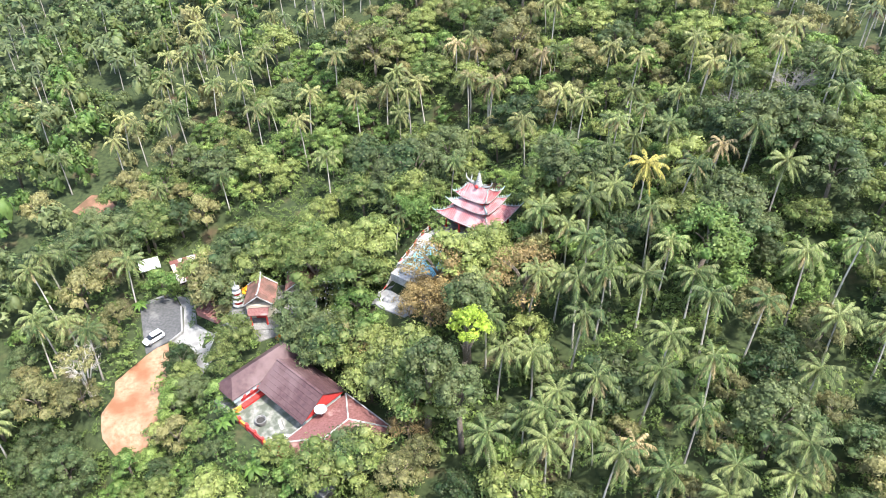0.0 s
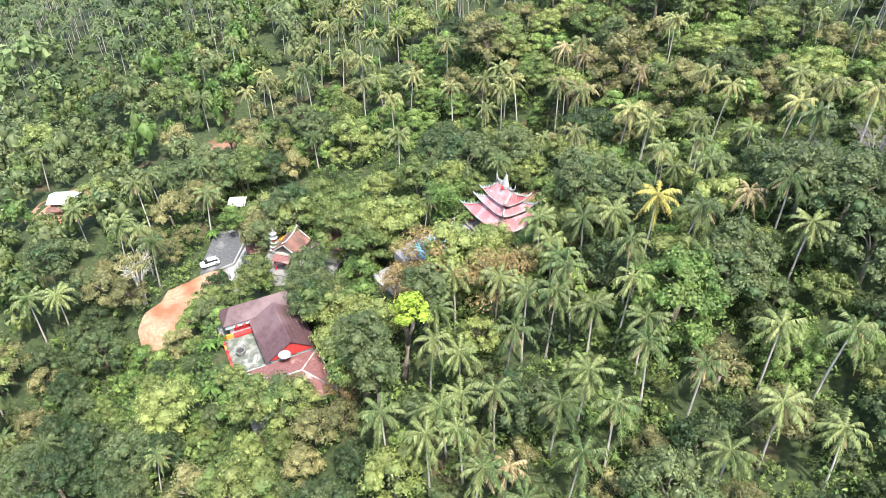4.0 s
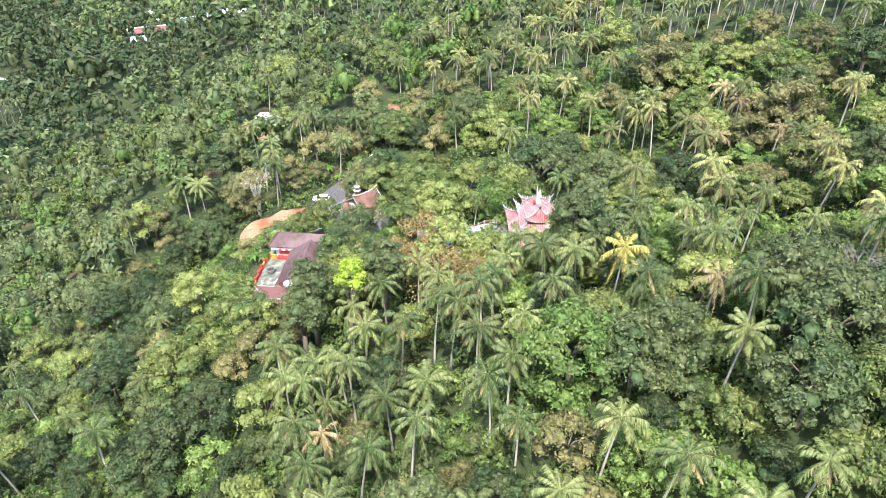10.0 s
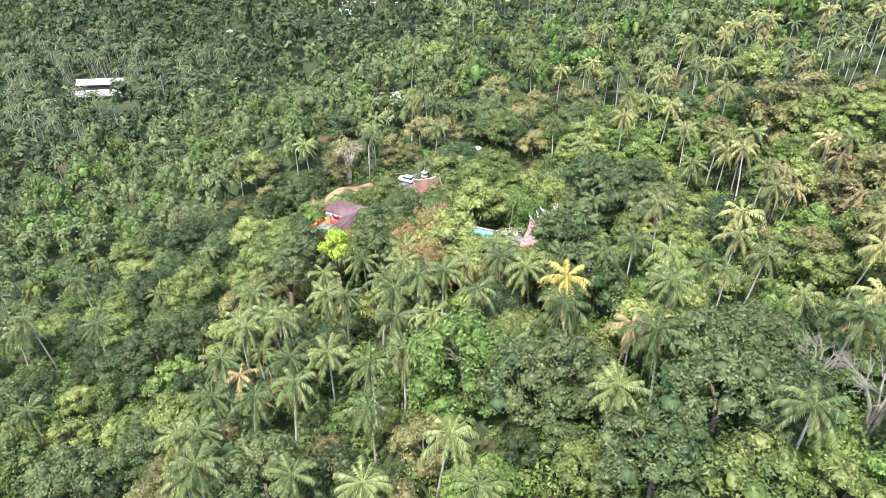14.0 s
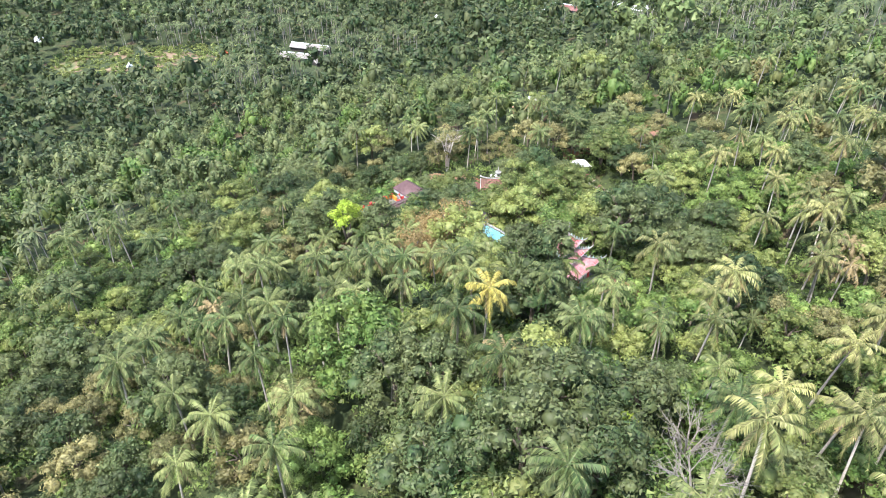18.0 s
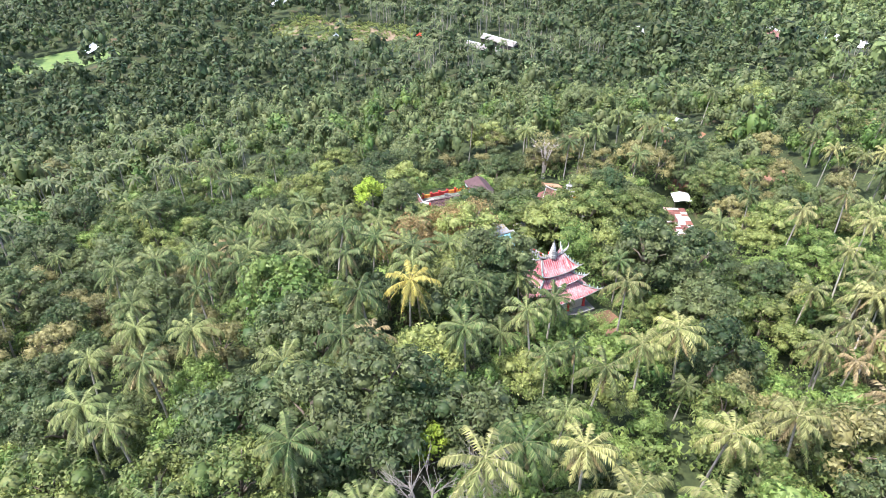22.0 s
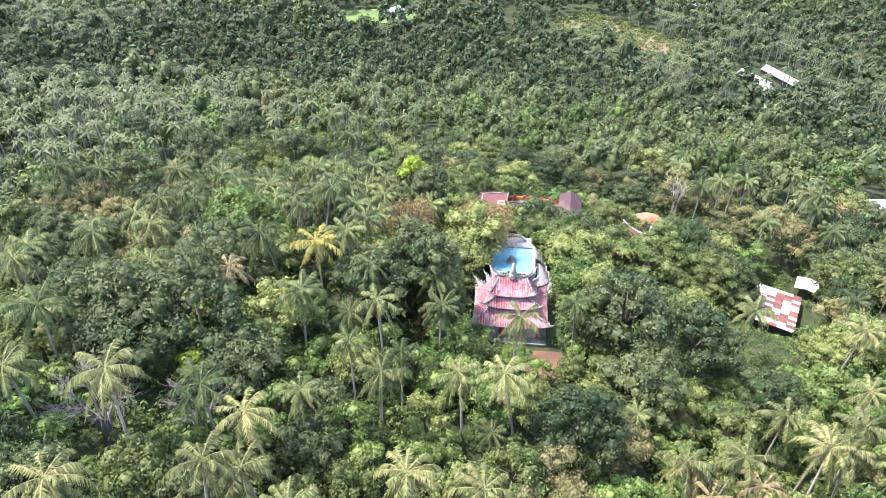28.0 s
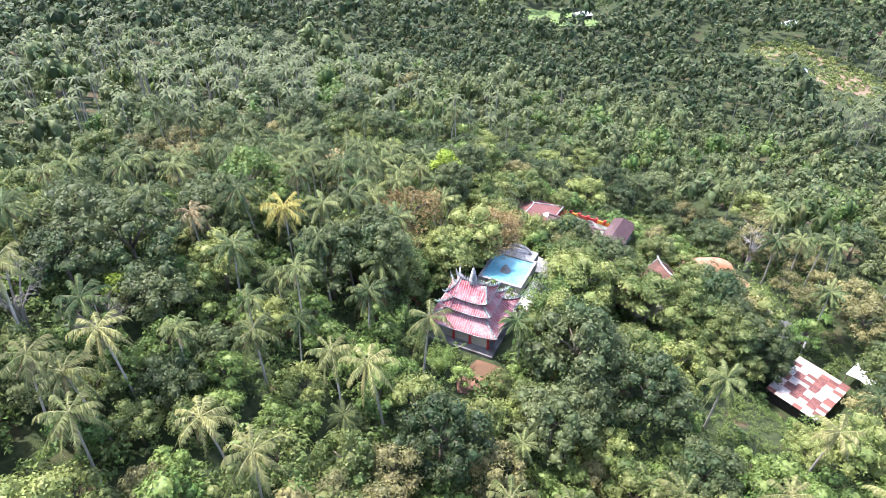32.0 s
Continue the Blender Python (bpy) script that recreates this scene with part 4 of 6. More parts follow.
# ---- the plain ----
def long_shed(x, y, turn, length, width, mat, label, name="long_shed"):
    z = float(land(x, y))
    sh = empty(name, pose(x, y, z, 0, 0, turn), label, "barn", "barns on the plain")
    # nothing is open here: the near-black colour paints the shaded opening
    part("wall", boxes((-length / 2 + 0.3, length / 2 - 0.3, -width / 2 + 0.5, width / 2 - 0.5, -0.5, 2.6)), M_ASH_SHADE, sh, "solid side coloured near-black for the shade of an opening")
    rf = part("roof", gable(-length / 2, length / 2, -width / 2, width / 2, 2.7, 4.3, "x", 0.12), mat, sh)
    part("ridge_vent", boxes((-length / 2, length / 2, -0.3, 0.3, 4.2, 4.6)), M_WHITEROOF, rf, "white ridge cap")
    part("gable_end", boxes((length / 2 - 0.3, length / 2 - 0.1, -width / 2 + 0.6, width / 2 - 0.6, 2.6, 3.4)), M_PALE, sh)
    return sh


long_shed(-255.0, -9.5, 80, 23, 6.5, M_GREYROOF, "long grey-roofed barn with a white ridge")
long_shed(-238.0, -12.0, 84, 20, 6.5, M_GREYROOF, "long grey-roofed barn with a white ridge")
long_shed(-228.5, 2.5, 40, 8, 5, M_GREYROOF, "small grey thatched hut beside the barns", "hut")
for x, y, turn, ln, wd, mt, lb in ((-304, 131, 70, 17, 9, M_OLDRED, "long house with a weathered red roof"), (-297, 150, 70, 9, 8, M_POOL, "long house with a turquoise sheet roof"), (-291, 166.5, 70, 26, 9, M_WHITEROOF, "long house with a white sheet roof"), (-289, 120, 70, 8, 5, M_WHITEROOF, "small house with a white sheet roof"), (-310, 55, 20, 8, 6, M_WHITEROOF, "small house with a white sheet roof"), (-140, -214, 15, 11, 8, M_WHITEROOF, "farmhouse with a white sheet roof at the rice field"), (-219, -98, 30, 4, 3, M_WHITEROOF, "tiny white field hut"), (-262, -178, 20, 14, 8, M_WHITEROOF, "low building with a white roof"), (-330, 125, 15, 9, 7, M_WHITEROOF, "small house with a white sheet roof"), (-357, 149, 12, 16, 8, M_WHITEROOF, "long house with a white sheet roof"), (-300, -150, 20, 16, 9, M_OLDRED, "house with a red roof"), (-318, -120, 20, 18, 10, M_WHITEROOF, "low building with a white roof")):
    long_shed(x, y, turn, ln, wd, mt, lb, "far_house")
tarp = empty("red_tarpaulin_tent", pose(-237, -52, float(land(-237, -52)), 0, 0, 30), "red tarpaulin shelter on the cleared slope", "tent")
part("cover", gable(-2, 2, -1.6, 1.6, 1.6, 2.6, "x", 0.05), M_REDCLOTH, tarp)
for x in (-1.8, 1.8):
    for y in (-1.4, 1.4):
        part("pole", boxes((x - 0.05, x + 0.05, y - 0.05, y + 0.05, -0.3, 1.65)), M_BARK, tarp)
scar = sheet("cleared_slope", [(-219, -153), (-234, -146), (-248, -133), (-249, -105), (-245, -82), (-238, -62), (-231, -52), (-224, -70), (-220, -96), (-222, -125)], M_SCAR, 0.25, 4, 0.6)
tagged(scar, "orange clay slope newly cleared for planting", "soil", kind="structure")
field = sheet("rice_field", [(-92, -236), (-112, -240), (-135, -232), (-156, -214), (-146, -195), (-126, -200), (-106, -212)], M_FIELD, 0.25, 3, 0.6)
tagged(field, "bright green young rice field", "field", kind="structure")
field = sheet("open_meadow", [(62, -157), (48, -162), (34, -172), (28, -164), (44, -146), (56, -126), (68, -140)], M_FIELD, 0.25, 3, 0.6)
tagged(field, "pale green meadow among palms", "field", kind="structure")

# ---- plants ----
def leaf_cards(rng, centres, normals, size, slim=0.62, jitter=0.36):
    """Small pointed leaf sprays, one at every centre, facing roughly along its normal."""
    n = len(centres)
    nr = normals + rng.normal(0, jitter, (n, 3))
    nr /= np.linalg.norm(nr, axis=1)[:, None] + 1e-9
    a = np.cross(nr, rng.normal(0, 1, (n, 3)))
    a /= np.linalg.norm(a, axis=1)[:, None] + 1e-9
    b = np.cross(nr, a)
    s = (0.86 * size * rng.uniform(0.6, 1.4, n))[:, None]
    v = np.stack([centres - a * s * 0.8 + b * s * slim, centres - a * s * 0.8 - b * s * slim, centres + a * s * 1.1], 1)
    return v.reshape(-1, 3), np.arange(3 * n).reshape(n, 3)


def icosahedron():
    """Twelve corners and the faces that do not look straight down."""
    p = (1 + 5 ** 0.5) / 2
    v = np.array([(-1, p, 0), (1, p, 0), (-1, -p, 0), (1, -p, 0), (0, -1, p), (0, 1, p), (0, -1, -p), (0, 1, -p), (p, 0, -1), (p, 0, 1), (-p, 0, -1), (-p, 0, 1)], float)
    v /= np.linalg.norm(v[0])
    f = [q for q in itertools.combinations(range(12), 3) if all(np.linalg.norm(v[a] - v[b]) < 1.1 for a, b in itertools.combinations(q, 2))]
    out = []
    for a, b, c in f:
        n = np.cross(v[b] - v[a], v[c] - v[a])
        mid = v[a] + v[b] + v[c]
        if mid[2] > -1.3:
            out.append((a, b, c) if n @ mid > 0 else (a, c, b))
    return v, np.array(out)


ICO_V, ICO_F = icosahedron()


def hearts(rng, balls, fill):
    """The dense leafy heart of every lobe, uneven, just under its outer leaves."""
    V, F = [], []
    for k, (c, lr, flat) in enumerate(balls):
        V.append(c + ICO_V * rng.uniform(0.7, 1.2, (12, 1)) * lr * fill * np.array([1, 1, flat]))
        F.append(ICO_F + 12 * k)
    return np.concatenate(V), np.concatenate(F)


def joined(v1, f1, v2, f2):
    return np.concatenate([v1, v2]), np.concatenate([f1, f2 + len(v1)])


def crown_points(rng, lobes, leaves, radius, height, base, lobe_r, flat=0.75, hollow=0.25):
    """Leaf places and normals on many overlapping lobes that fill a rounded crown."""
    cs, ns, balls = [], [], []
    for k in range(lobes):
        u = rng.uniform(-1, 1) if k else 1.0
        u = 1 - (1 - u) * 0.72
        th = 2.399963 * k + rng.uniform(-0.5, 0.5)
        rr_ = math.sqrt(max(0.0, 1 - u * u)) if u > -1 else 0
        q = rng.uniform(0.62, 1.0)
        c = np.array([radius * q * rr_ * math.cos(th), radius * q * rr_ * math.sin(th), base + height * (0.42 + 0.5 * u * q)])
        lr = lobe_r * rng.uniform(0.5, 1.35)
        m = leaves // lobes
        d = rng.normal(0, 1, (m, 3))
        d /= np.linalg.norm(d, axis=1)[:, None]
        d[:, 2] = np.where(d[:, 2] < -0.25, -d[:, 2] * 0.6, d[:, 2])
        rad = lr * (1.12 - hollow * rng.random(m) - 0.22 * rng.random(m) ** 2)
        p = c + d * rad[:, None] * np.array([1, 1, flat])
        cs.append(p)
        balls.append((c, lr, flat))
        ns.append(d + np.array([0, 0, 0.25]))
    return np.concatenate(cs), np.concatenate(ns), balls


def limbs(rng, h, r, crown_r, n=6, fork=0.45, lean=0.0):
    bm = bmesh.new()
    mid = Vector((lean * h * 0.5 + rng.uniform(-0.2, 0.2), rng.uniform(-0.2, 0.2), h * fork))
    line_tube(bm, [(0, 0, -1.5), (rng.uniform(-0.1, 0.1), 0, h * fork * 0.5), mid], [r * 1.25, r, r * 0.85], 7)
    for k in range(n):
        th = 2.4 * k + rng.uniform(-0.4, 0.4)
        d = crown_r * rng.uniform(0.35, 0.6)
        tip = Vector((math.cos(th) * d + lean * h, math.sin(th) * d, h * rng.uniform(0.66, 0.82)))
        elbow = mid.lerp(tip, 0.5) + Vector((0, 0, h * 0.05))
        line_tube(bm, [mid, elbow, tip], [r * 0.6, r * 0.35, r * 0.1], 5)
    return bm


def tree_kind(name, seed, mat, label, category, h, r, lobes, leaves, leaf, lobe_r, flat=0.75, low=0.3, group="", trunk_mat=None, hollow=0.25, dense=0.58):
    """One broadleaf tree, built at the world's origin, to be copied over the hill."""
    rng = np.random.default_rng(seed)
    e = empty(name, pose(0, 0, 0), label, category, group)
    part("trunk", limbs(rng, h, 0.022 * h + 0.06, r), trunk_mat or M_BARK, e, smooth=True)
    c, n, balls = crown_points(rng, lobes, int(leaves * 0.92), r, h * (1 - low), h * low, lobe_r, flat + 0.1, hollow)
    v, f = leaf_cards(rng, c, n, leaf)
    if dense:
        v, f = joined(v, f, *hearts(rng, balls, dense))
    put("crown", arrays("crown", v, f, mat), None, e)
    return e


def palm_kind(name, seed, mat, label, h, fronds, reach, bend, droop, group="", ragged=0.0, dead=3):
    rng = np.random.default_rng(seed)
    e = empty(name, pose(0, 0, 0), label, "palm", group)
    bm = bmesh.new()
    k = np.linspace(0, 1, 7)
    line_tube(bm, [(bend * t ** 1.6 * h, 0, -1.2 + (h + 1.2) * t) for t in k], [0.26, 0.2, 0.17, 0.15, 0.14, 0.13, 0.15], 7)
    part("trunk", bm, M_PALMBARK, e, "slender grey ringed trunk", True)
    top = np.array([bend * h, 0, h])

    def frond(th, up, length, sag):
        """One feather frond: a rib that arches over and hanging leaflets on both sides."""
        d = np.array([math.cos(th), math.sin(th), 0.0])
        side = np.array([-d[1], d[0], 0.0])
        n = 13
        t = np.linspace(0.0, 1, n + 1)
        hor = length * (np.sin(t * math.pi * 0.5) * (0.55 + 0.45 * math.cos(up)) if up > 0 else t * math.cos(up))
        ver = length * (math.sin(up) * t - sag * t ** 2.0)
        rib = top + d * hor[:, None] + np.array([0, 0, 1.0]) * ver[:, None]
        vs, fs = [], []
        for i in range(n):
            w = 0.05 * (1 - t[i]) + 0.012
            o = len(vs)
            vs += [rib[i] - side * w, rib[i] + side * w, rib[i + 1] + side * w * 0.8, rib[i + 1] - side * w * 0.8]
            fs += [(o, o + 1, o + 2), (o, o + 2, o + 3)]
            if i == 0:
                continue
            ll = length * 0.2 * math.sin(math.pi * min(1, 0.12 + 0.95 * t[i])) ** 0.7 * rng.uniform(0.8, 1.15)
            for sg in (-1, 1):
                for half in (0.0, 0.5):
                    if rng.random() < ragged:
                        continue
                    p = rib[i] * (1 - half) + rib[i + 1] * half
                    ax = (rib[i + 1] - rib[i])
                    ax = ax / (np.linalg.norm(ax) + 1e-9)
                    tipv = p + side * sg * ll * 0.72 + ax * ll * 0.45 + np.array([0, 0, -ll * rng.uniform(0.5, 1.0)])
                    o = len(vs)
                    vs += [p - ax * 0.12, p + ax * 0.12, tipv]
                    fs.append((o, o + 1, o + 2) if sg > 0 else (o, o + 2, o + 1))
        return vs, fs

    def bunch(count, ups, sags, lens):
        vs, fs = [], []
        for q in range(count):
            v, f = frond(2.399963 * q + rng.uniform(-0.25, 0.25), ups(q / count), reach * rng.uniform(*lens), sags(q / count))
            o = len(vs)
            vs += v
            fs += [(a + o, b + o, c + o) for a, b, c in f]
        return np.array(vs), np.array(fs)

    v, f = bunch(fronds, lambda s: 1.3 - 1.85 * s + rng.uniform(-0.12, 0.12), lambda s: droop * (0.7 + 0.25 * s), (0.85, 1.1))
    crown = put("crown", arrays("crown", v, f, mat), None, e)
    if dead:
        v, f = bunch(dead, lambda s: -0.55 - 0.5 * s, lambda s: 0.35, (0.6, 0.85))
        put("dead_fronds", arrays("dead_fronds", v, f, L_BROWNP), None, crown, "dry brown hanging fronds")
    bm = bmesh.new()
    lathe(bm, [(0.1, -0.42), (0.34, -0.3), (0.42, -0.05), (0.3, 0.12), (0.12, 0.2)], 8, (top[0], 0, h - 0.45))
    part("fruit", bm, L_OLIVE, crown, "brownish green coconut bunch")
    return e


PALM_LABEL = "coconut palm with feathery green fronds and a slender grey trunk"
palms = [palm_kind("coconut_palm", 11, L_PALM, PALM_LABEL, 13.0, 23, 3.9, 0.03, 0.95, "coconut palms on the hill"),
         palm_kind("coconut_palm", 12, L_PALM, PALM_LABEL, 14.0, 20, 4.2, 0.10, 1.1, "coconut palms on the hill", 0.1, 4),
         palm_kind("coconut_palm", 13, L_PALM, PALM_LABEL, 12.0, 25, 3.8, -0.05, 0.85, "coconut palms on the hill", 0.05, 2),
         palm_kind("coconut_palm", 14, L_PALM, "coconut palm with ragged fronds, some dry and brown", 14.5, 16, 4.0, 0.06, 1.2, "coconut palms on the hill", 0.15, 6)]
pale_palms = [palm_kind("coconut_palm", 17, L_PALEPALM, "coconut palm with pale yellowish green fronds", 13.5, 19, 3.9, 0.05, 1.0, "coconut palms on the crest", 0.08, 4),
              palm_kind("coconut_palm", 18, L_PALEPALM, "coconut palm with pale yellowish green fronds", 14.5, 17, 4.0, -0.07, 1.15, "coconut palms on the crest", 0.12, 5)]
yellow_palm = palm_kind("coconut_palm", 15, L_YELLOW, "coconut palm with striking yellow fronds", 13.5, 18, 4.3, 0.02, 0.95, "", 0.05, 3)
brown_palm = palm_kind("coconut_palm", 16, L_BROWNP, "dying coconut palm with brown fronds", 13.0, 13, 3.9, 0.05, 1.25, "dying palms", 0.15, 4)
G_T = "broadleaf trees on the hill"
mids = [tree_kind("broadleaf_tree", 21, L_MID, "rounded broadleaf tree with dense mid-green crown", "tree", 10.0, 3.9, 26, 2500, 0.27, 1.5, group=G_T),
        tree_kind("broadleaf_tree", 22, L_MID, "rounded broadleaf tree with dense mid-green crown", "tree", 11.0, 4.4, 30, 2900, 0.27, 1.5, 0.6, group=G_T),
        tree_kind("broadleaf_tree", 23, L_MID, "uneven broadleaf tree with clumped mid-green crown", "tree", 8.5, 3.4, 17, 2000, 0.27, 1.45, group=G_T)]
darks = [tree_kind("mango_tree", 31, L_DARK, "dense dark green mango tree with rounded crown", "tree", 9.0, 3.9, 34, 2600, 0.25, 1.3, group="dark fruit trees"),
         tree_kind("mango_tree", 32, L_DARK, "dense dark green mango tree with domed crown", "tree", 10.5, 4.7, 40, 3200, 0.26, 1.45, 0.7, 0.25, group="dark fruit trees")]
olives = [tree_kind("fruit_tree", 41, L_OLIVE, "fruit tree with olive brownish foliage", "tree", 10.0, 4.1, 28, 2300, 0.26, 1.45, group="olive trees")]
brights = [tree_kind("young_tree", 51, L_BRIGHT, "young tree with bright green leaves", "tree", 7.0, 2.9, 15, 1500, 0.3, 1.25, 0.6, group="bright young trees"),
           tree_kind("young_tree", 52, L_BRIGHT, "layered tree with bright green leaves", "tree", 9.0, 3.6, 20, 1900, 0.3, 1.35, 0.4, group="bright young trees")]
giant = tree_kind("spreading_tree", 61, L_MID, "large spreading tree with layered mid-green foliage", "tree", 15.0, 6.4, 52, 5200, 0.3, 1.8, 0.4, 0.25, "large spreading trees")
giant2 = tree_kind("spreading_tree", 62, L_DARK, "large dark spreading tree with billowing crown", "tree", 15.5, 6.6, 60, 5400, 0.3, 1.75, 0.65, 0.25, "large spreading trees")
vine_tree = tree_kind("vine_clad_tree", 63, L_BRIGHT, "tall tree wholly clad in light green climbers", "tree", 13.0, 5.4, 64, 6000, 0.25, 1.35, 0.9, 0.02)
slim_tree = tree_kind("slim_tree", 68, L_MID, "tall slim tree with narrow green crown", "tree", 15.0, 2.6, 34, 3000, 0.27, 1.5, 0.8, 0.2, "slim trees")
lime_tree = tree_kind("lime_green_tree", 64, L_LIME, "small tree with glowing lime green leaves", "tree", 9.0, 2.6, 14, 1300, 0.3, 1.1)
tall_lime = tree_kind("lime_green_tree", 69, L_LIME, "tall tree with glowing lime green crown on the slope", "tree", 20.0, 2.7, 16, 1700, 0.28, 1.15, 0.8, 0.72)
tall_dark = tree_kind("dark_forest_tree", 70, L_DARK, "tall forest tree with dense dark green crown", "tree", 21.0, 3.7, 44, 3600, 0.27, 1.5, 0.7, 0.45, "tall dark trees")
rust_tree = tree_kind("dry_tree", 65, L_RUST, "tree with thin dry tan foliage", "tree", 9.0, 3.7, 30, 3600, 0.15, 1.3, 0.6, group="dry trees", dense=0)
round_bush = tree_kind("clipped_bush", 66, L_DARK, "large round clipped dark bush beside the drive", "bush", 5.0, 2.9, 40, 3000, 0.17, 0.95, 0.8, 0.05)
flower_bush = tree_kind("flowering_bush", 67, M_FLOWER, "small bush in orange bloom", "bush", 2.2, 0.9, 8, 420, 0.14, 0.5, group="flowering bushes")

blossom_tree = tree_kind("blossoming_tree", 74, L_MID, "loose green tree dotted with white blossoms", "tree", 7.0, 3.0, 20, 1900, 0.24, 1.2, 0.7, 0.15, group="blossoming trees")
rng_b = np.random.default_rng(75)
c_, n_, _ = crown_points(rng_b, 20, 260, 3.1, 6.0, 1.2, 1.3, 0.8, 0.0)
v_, f_ = leaf_cards(rng_b, c_, n_, 0.17, 0.8)
put("blossom", arrays("blossom", v_, f_, M_BLOSSOM), None, blossom_tree, "white blossoms")


def dead_tree(name, seed, h, spread, n, label, leafy=False):
    rng = np.random.default_rng(seed)
    e = empty(name, pose(0, 0, 0), label, "tree")
    bm = bmesh.new()
    for k in range(n):
        th = 2.4 * k
        d = spread * rng.uniform(0.15, 0.5)
        p = [(0.25 * math.cos(th), 0.25 * math.sin(th), -1), (0.3 * d * math.cos(th), 0.3 * d * math.sin(th), h * 0.4), (d * math.cos(th), d * math.sin(th), h * rng.uniform(0.7, 0.85))]
        line_tube(bm, p, [0.2, 0.15, 0.08], 5)
        for q in range(7):
            a = th + rng.uniform(-1.4, 1.4)
            b = Vector(p[2]) * 0.9
            tip = b + Vector((math.cos(a), math.sin(a), rng.uniform(0.1, 1.0))) * spread * rng.uniform(0.25, 0.55)
            line_tube(bm, [b, b.lerp(tip, 0.5) + Vector((0, 0, 0.2)), tip], [0.045, 0.03, 0.012], 4)
            for w in range(3):
                t2 = tip + Vector((rng.uniform(-1, 1), rng.uniform(-1, 1), rng.uniform(-0.2, 0.8))) * spread * 0.25
                tube(bm, b.lerp(tip, rng.uniform(0.4, 0.9)), t2, 0.025, 0.008, 3)
    part("bare_wood", bm, M_DEAD if leafy else M_TWIG, e, "pale bare branches")
    if leafy:
        c, nn, _ = crown_points(rng, 22, 1000, spread * 0.75, h * 0.5, h * 0.55, 1.3, 0.6)
        v, f = leaf_cards(rng, c, nn, 0.3)
        put("crown", arrays("crown", v, f, L_OLIVE), None, e)
    return e


many_stem = dead_tree("many_stemmed_tree", 71, 14.0, 5.0, 8, "many-stemmed pale tree with thin olive crown beside the clay yard", True)
bare_tree = dead_tree("bare_tree", 72, 9.0, 5.0, 9, "leafless grey tree with fine twigs")
stump = empty("dead_trunk", pose(0, 0, 0), "broken bleached tree trunk rising from the canopy", "tree", "dead trunks")
bm = bmesh.new()
line_tube(bm, [(0, 0, -1), (0.2, 0, 4), (0.7, 0, 8), (1.0, 0, 10)], [0.42, 0.36, 0.3, 0.2], 8)
line_tube(bm, [(0.7, 0, 8), (1.5, 0.2, 9.2), (2.6, 0.3, 9.8)], [0.2, 0.14, 0.05], 6)
part("trunk", bm, M_DEAD, stump, smooth=True)


def banana(seed):
    rng = np.random.default_rng(seed)
    e = empty("banana_plant", pose(0, 0, 0), "banana plant with long pale green leaves", "banana plant", "banana plants")
    bm = bmesh.new()
    line_tube(bm, [(0, 0, -0.5), (0, 0, 1.2), (0.05, 0, 2.2)], [0.2, 0.17, 0.12], 7)
    part("stem", bm, M_BANANA, e, smooth=True)
    for k in range(8):
        th, ln = 2.4 * k, rng.uniform(2.0, 2.8)
        d, s = Vector((math.cos(th), math.sin(th), 0)), Vector((-math.sin(th), math.cos(th), 0))
        bm = bmesh.new()
        prev = None
        for i in range(7):
            t = i / 6
            c = Vector((0, 0, 2.0)) + d * ln * t * 0.8 + Vector((0, 0, 1.3 * t - 1.7 * t * t))
            w = 0.36 * math.sin(math.pi * min(0.97, 0.08 + t * 0.92)) + 0.02
            cur = [bm.verts.new(c - s * w - Vector((0, 0, 0.1))), bm.verts.new(c), bm.verts.new(c + s * w - Vector((0, 0, 0.1)))]
            if prev:
                bm.faces.new((prev[0], prev[1], cur[1], cur[0]))
                bm.faces.new((prev[1], prev[2], cur[2], cur[1]))
            prev = cur
        part("leaf", bm, M_BANANA, e)
    return e


banana_plant = banana(81)


def bamboo_clump(seed):
    rng = np.random.default_rng(seed)
    e = empty("bamboo_clump", pose(0, 0, 0), "feathery light green bamboo clump with arching culms", "bamboo", "bamboo clumps")
    cs, ns = [], []
    for k in range(16):
        th = 2.4 * k
        d, h = rng.uniform(1.0, 3.0), rng.uniform(6.5, 9.5)
        base = np.array([0.5 * math.cos(th), 0.5 * math.sin(th), -0.5])
        ts = np.linspace(0, 1, 6)
        line = [tuple(base + np.array([d * t ** 2.2 * math.cos(th), d * t ** 2.2 * math.sin(th), (h + 0.5) * (t - 0.16 * t ** 4)])) for t in ts]
        bm = bmesh.new()
        line_tube(bm, line, [0.06, 0.055, 0.05, 0.04, 0.03, 0.012], 5)
        part("culm", bm, M_BANANA, e)
        t = rng.uniform(0.25, 1.0, 150) ** 0.8
        p = np.stack([np.interp(t, ts, [q[i] for q in line]) for i in range(3)], 1)
        cs.append(p + rng.normal(0, 0.42, p.shape) * np.array([1, 1, 0.6]))
        ns.append(np.tile([math.cos(th) * 0.5, math.sin(th) * 0.5, 0.9], (150, 1)))
    v, f = leaf_cards(rng, np.concatenate(cs), np.concatenate(ns), 0.3, 0.3, 0.5)
    put("crown", arrays("crown", v, f, L_BRIGHT), None, e)
    return e


bamboo = bamboo_clump(82)

used = []  # places taken: x, y, radius
first = set()


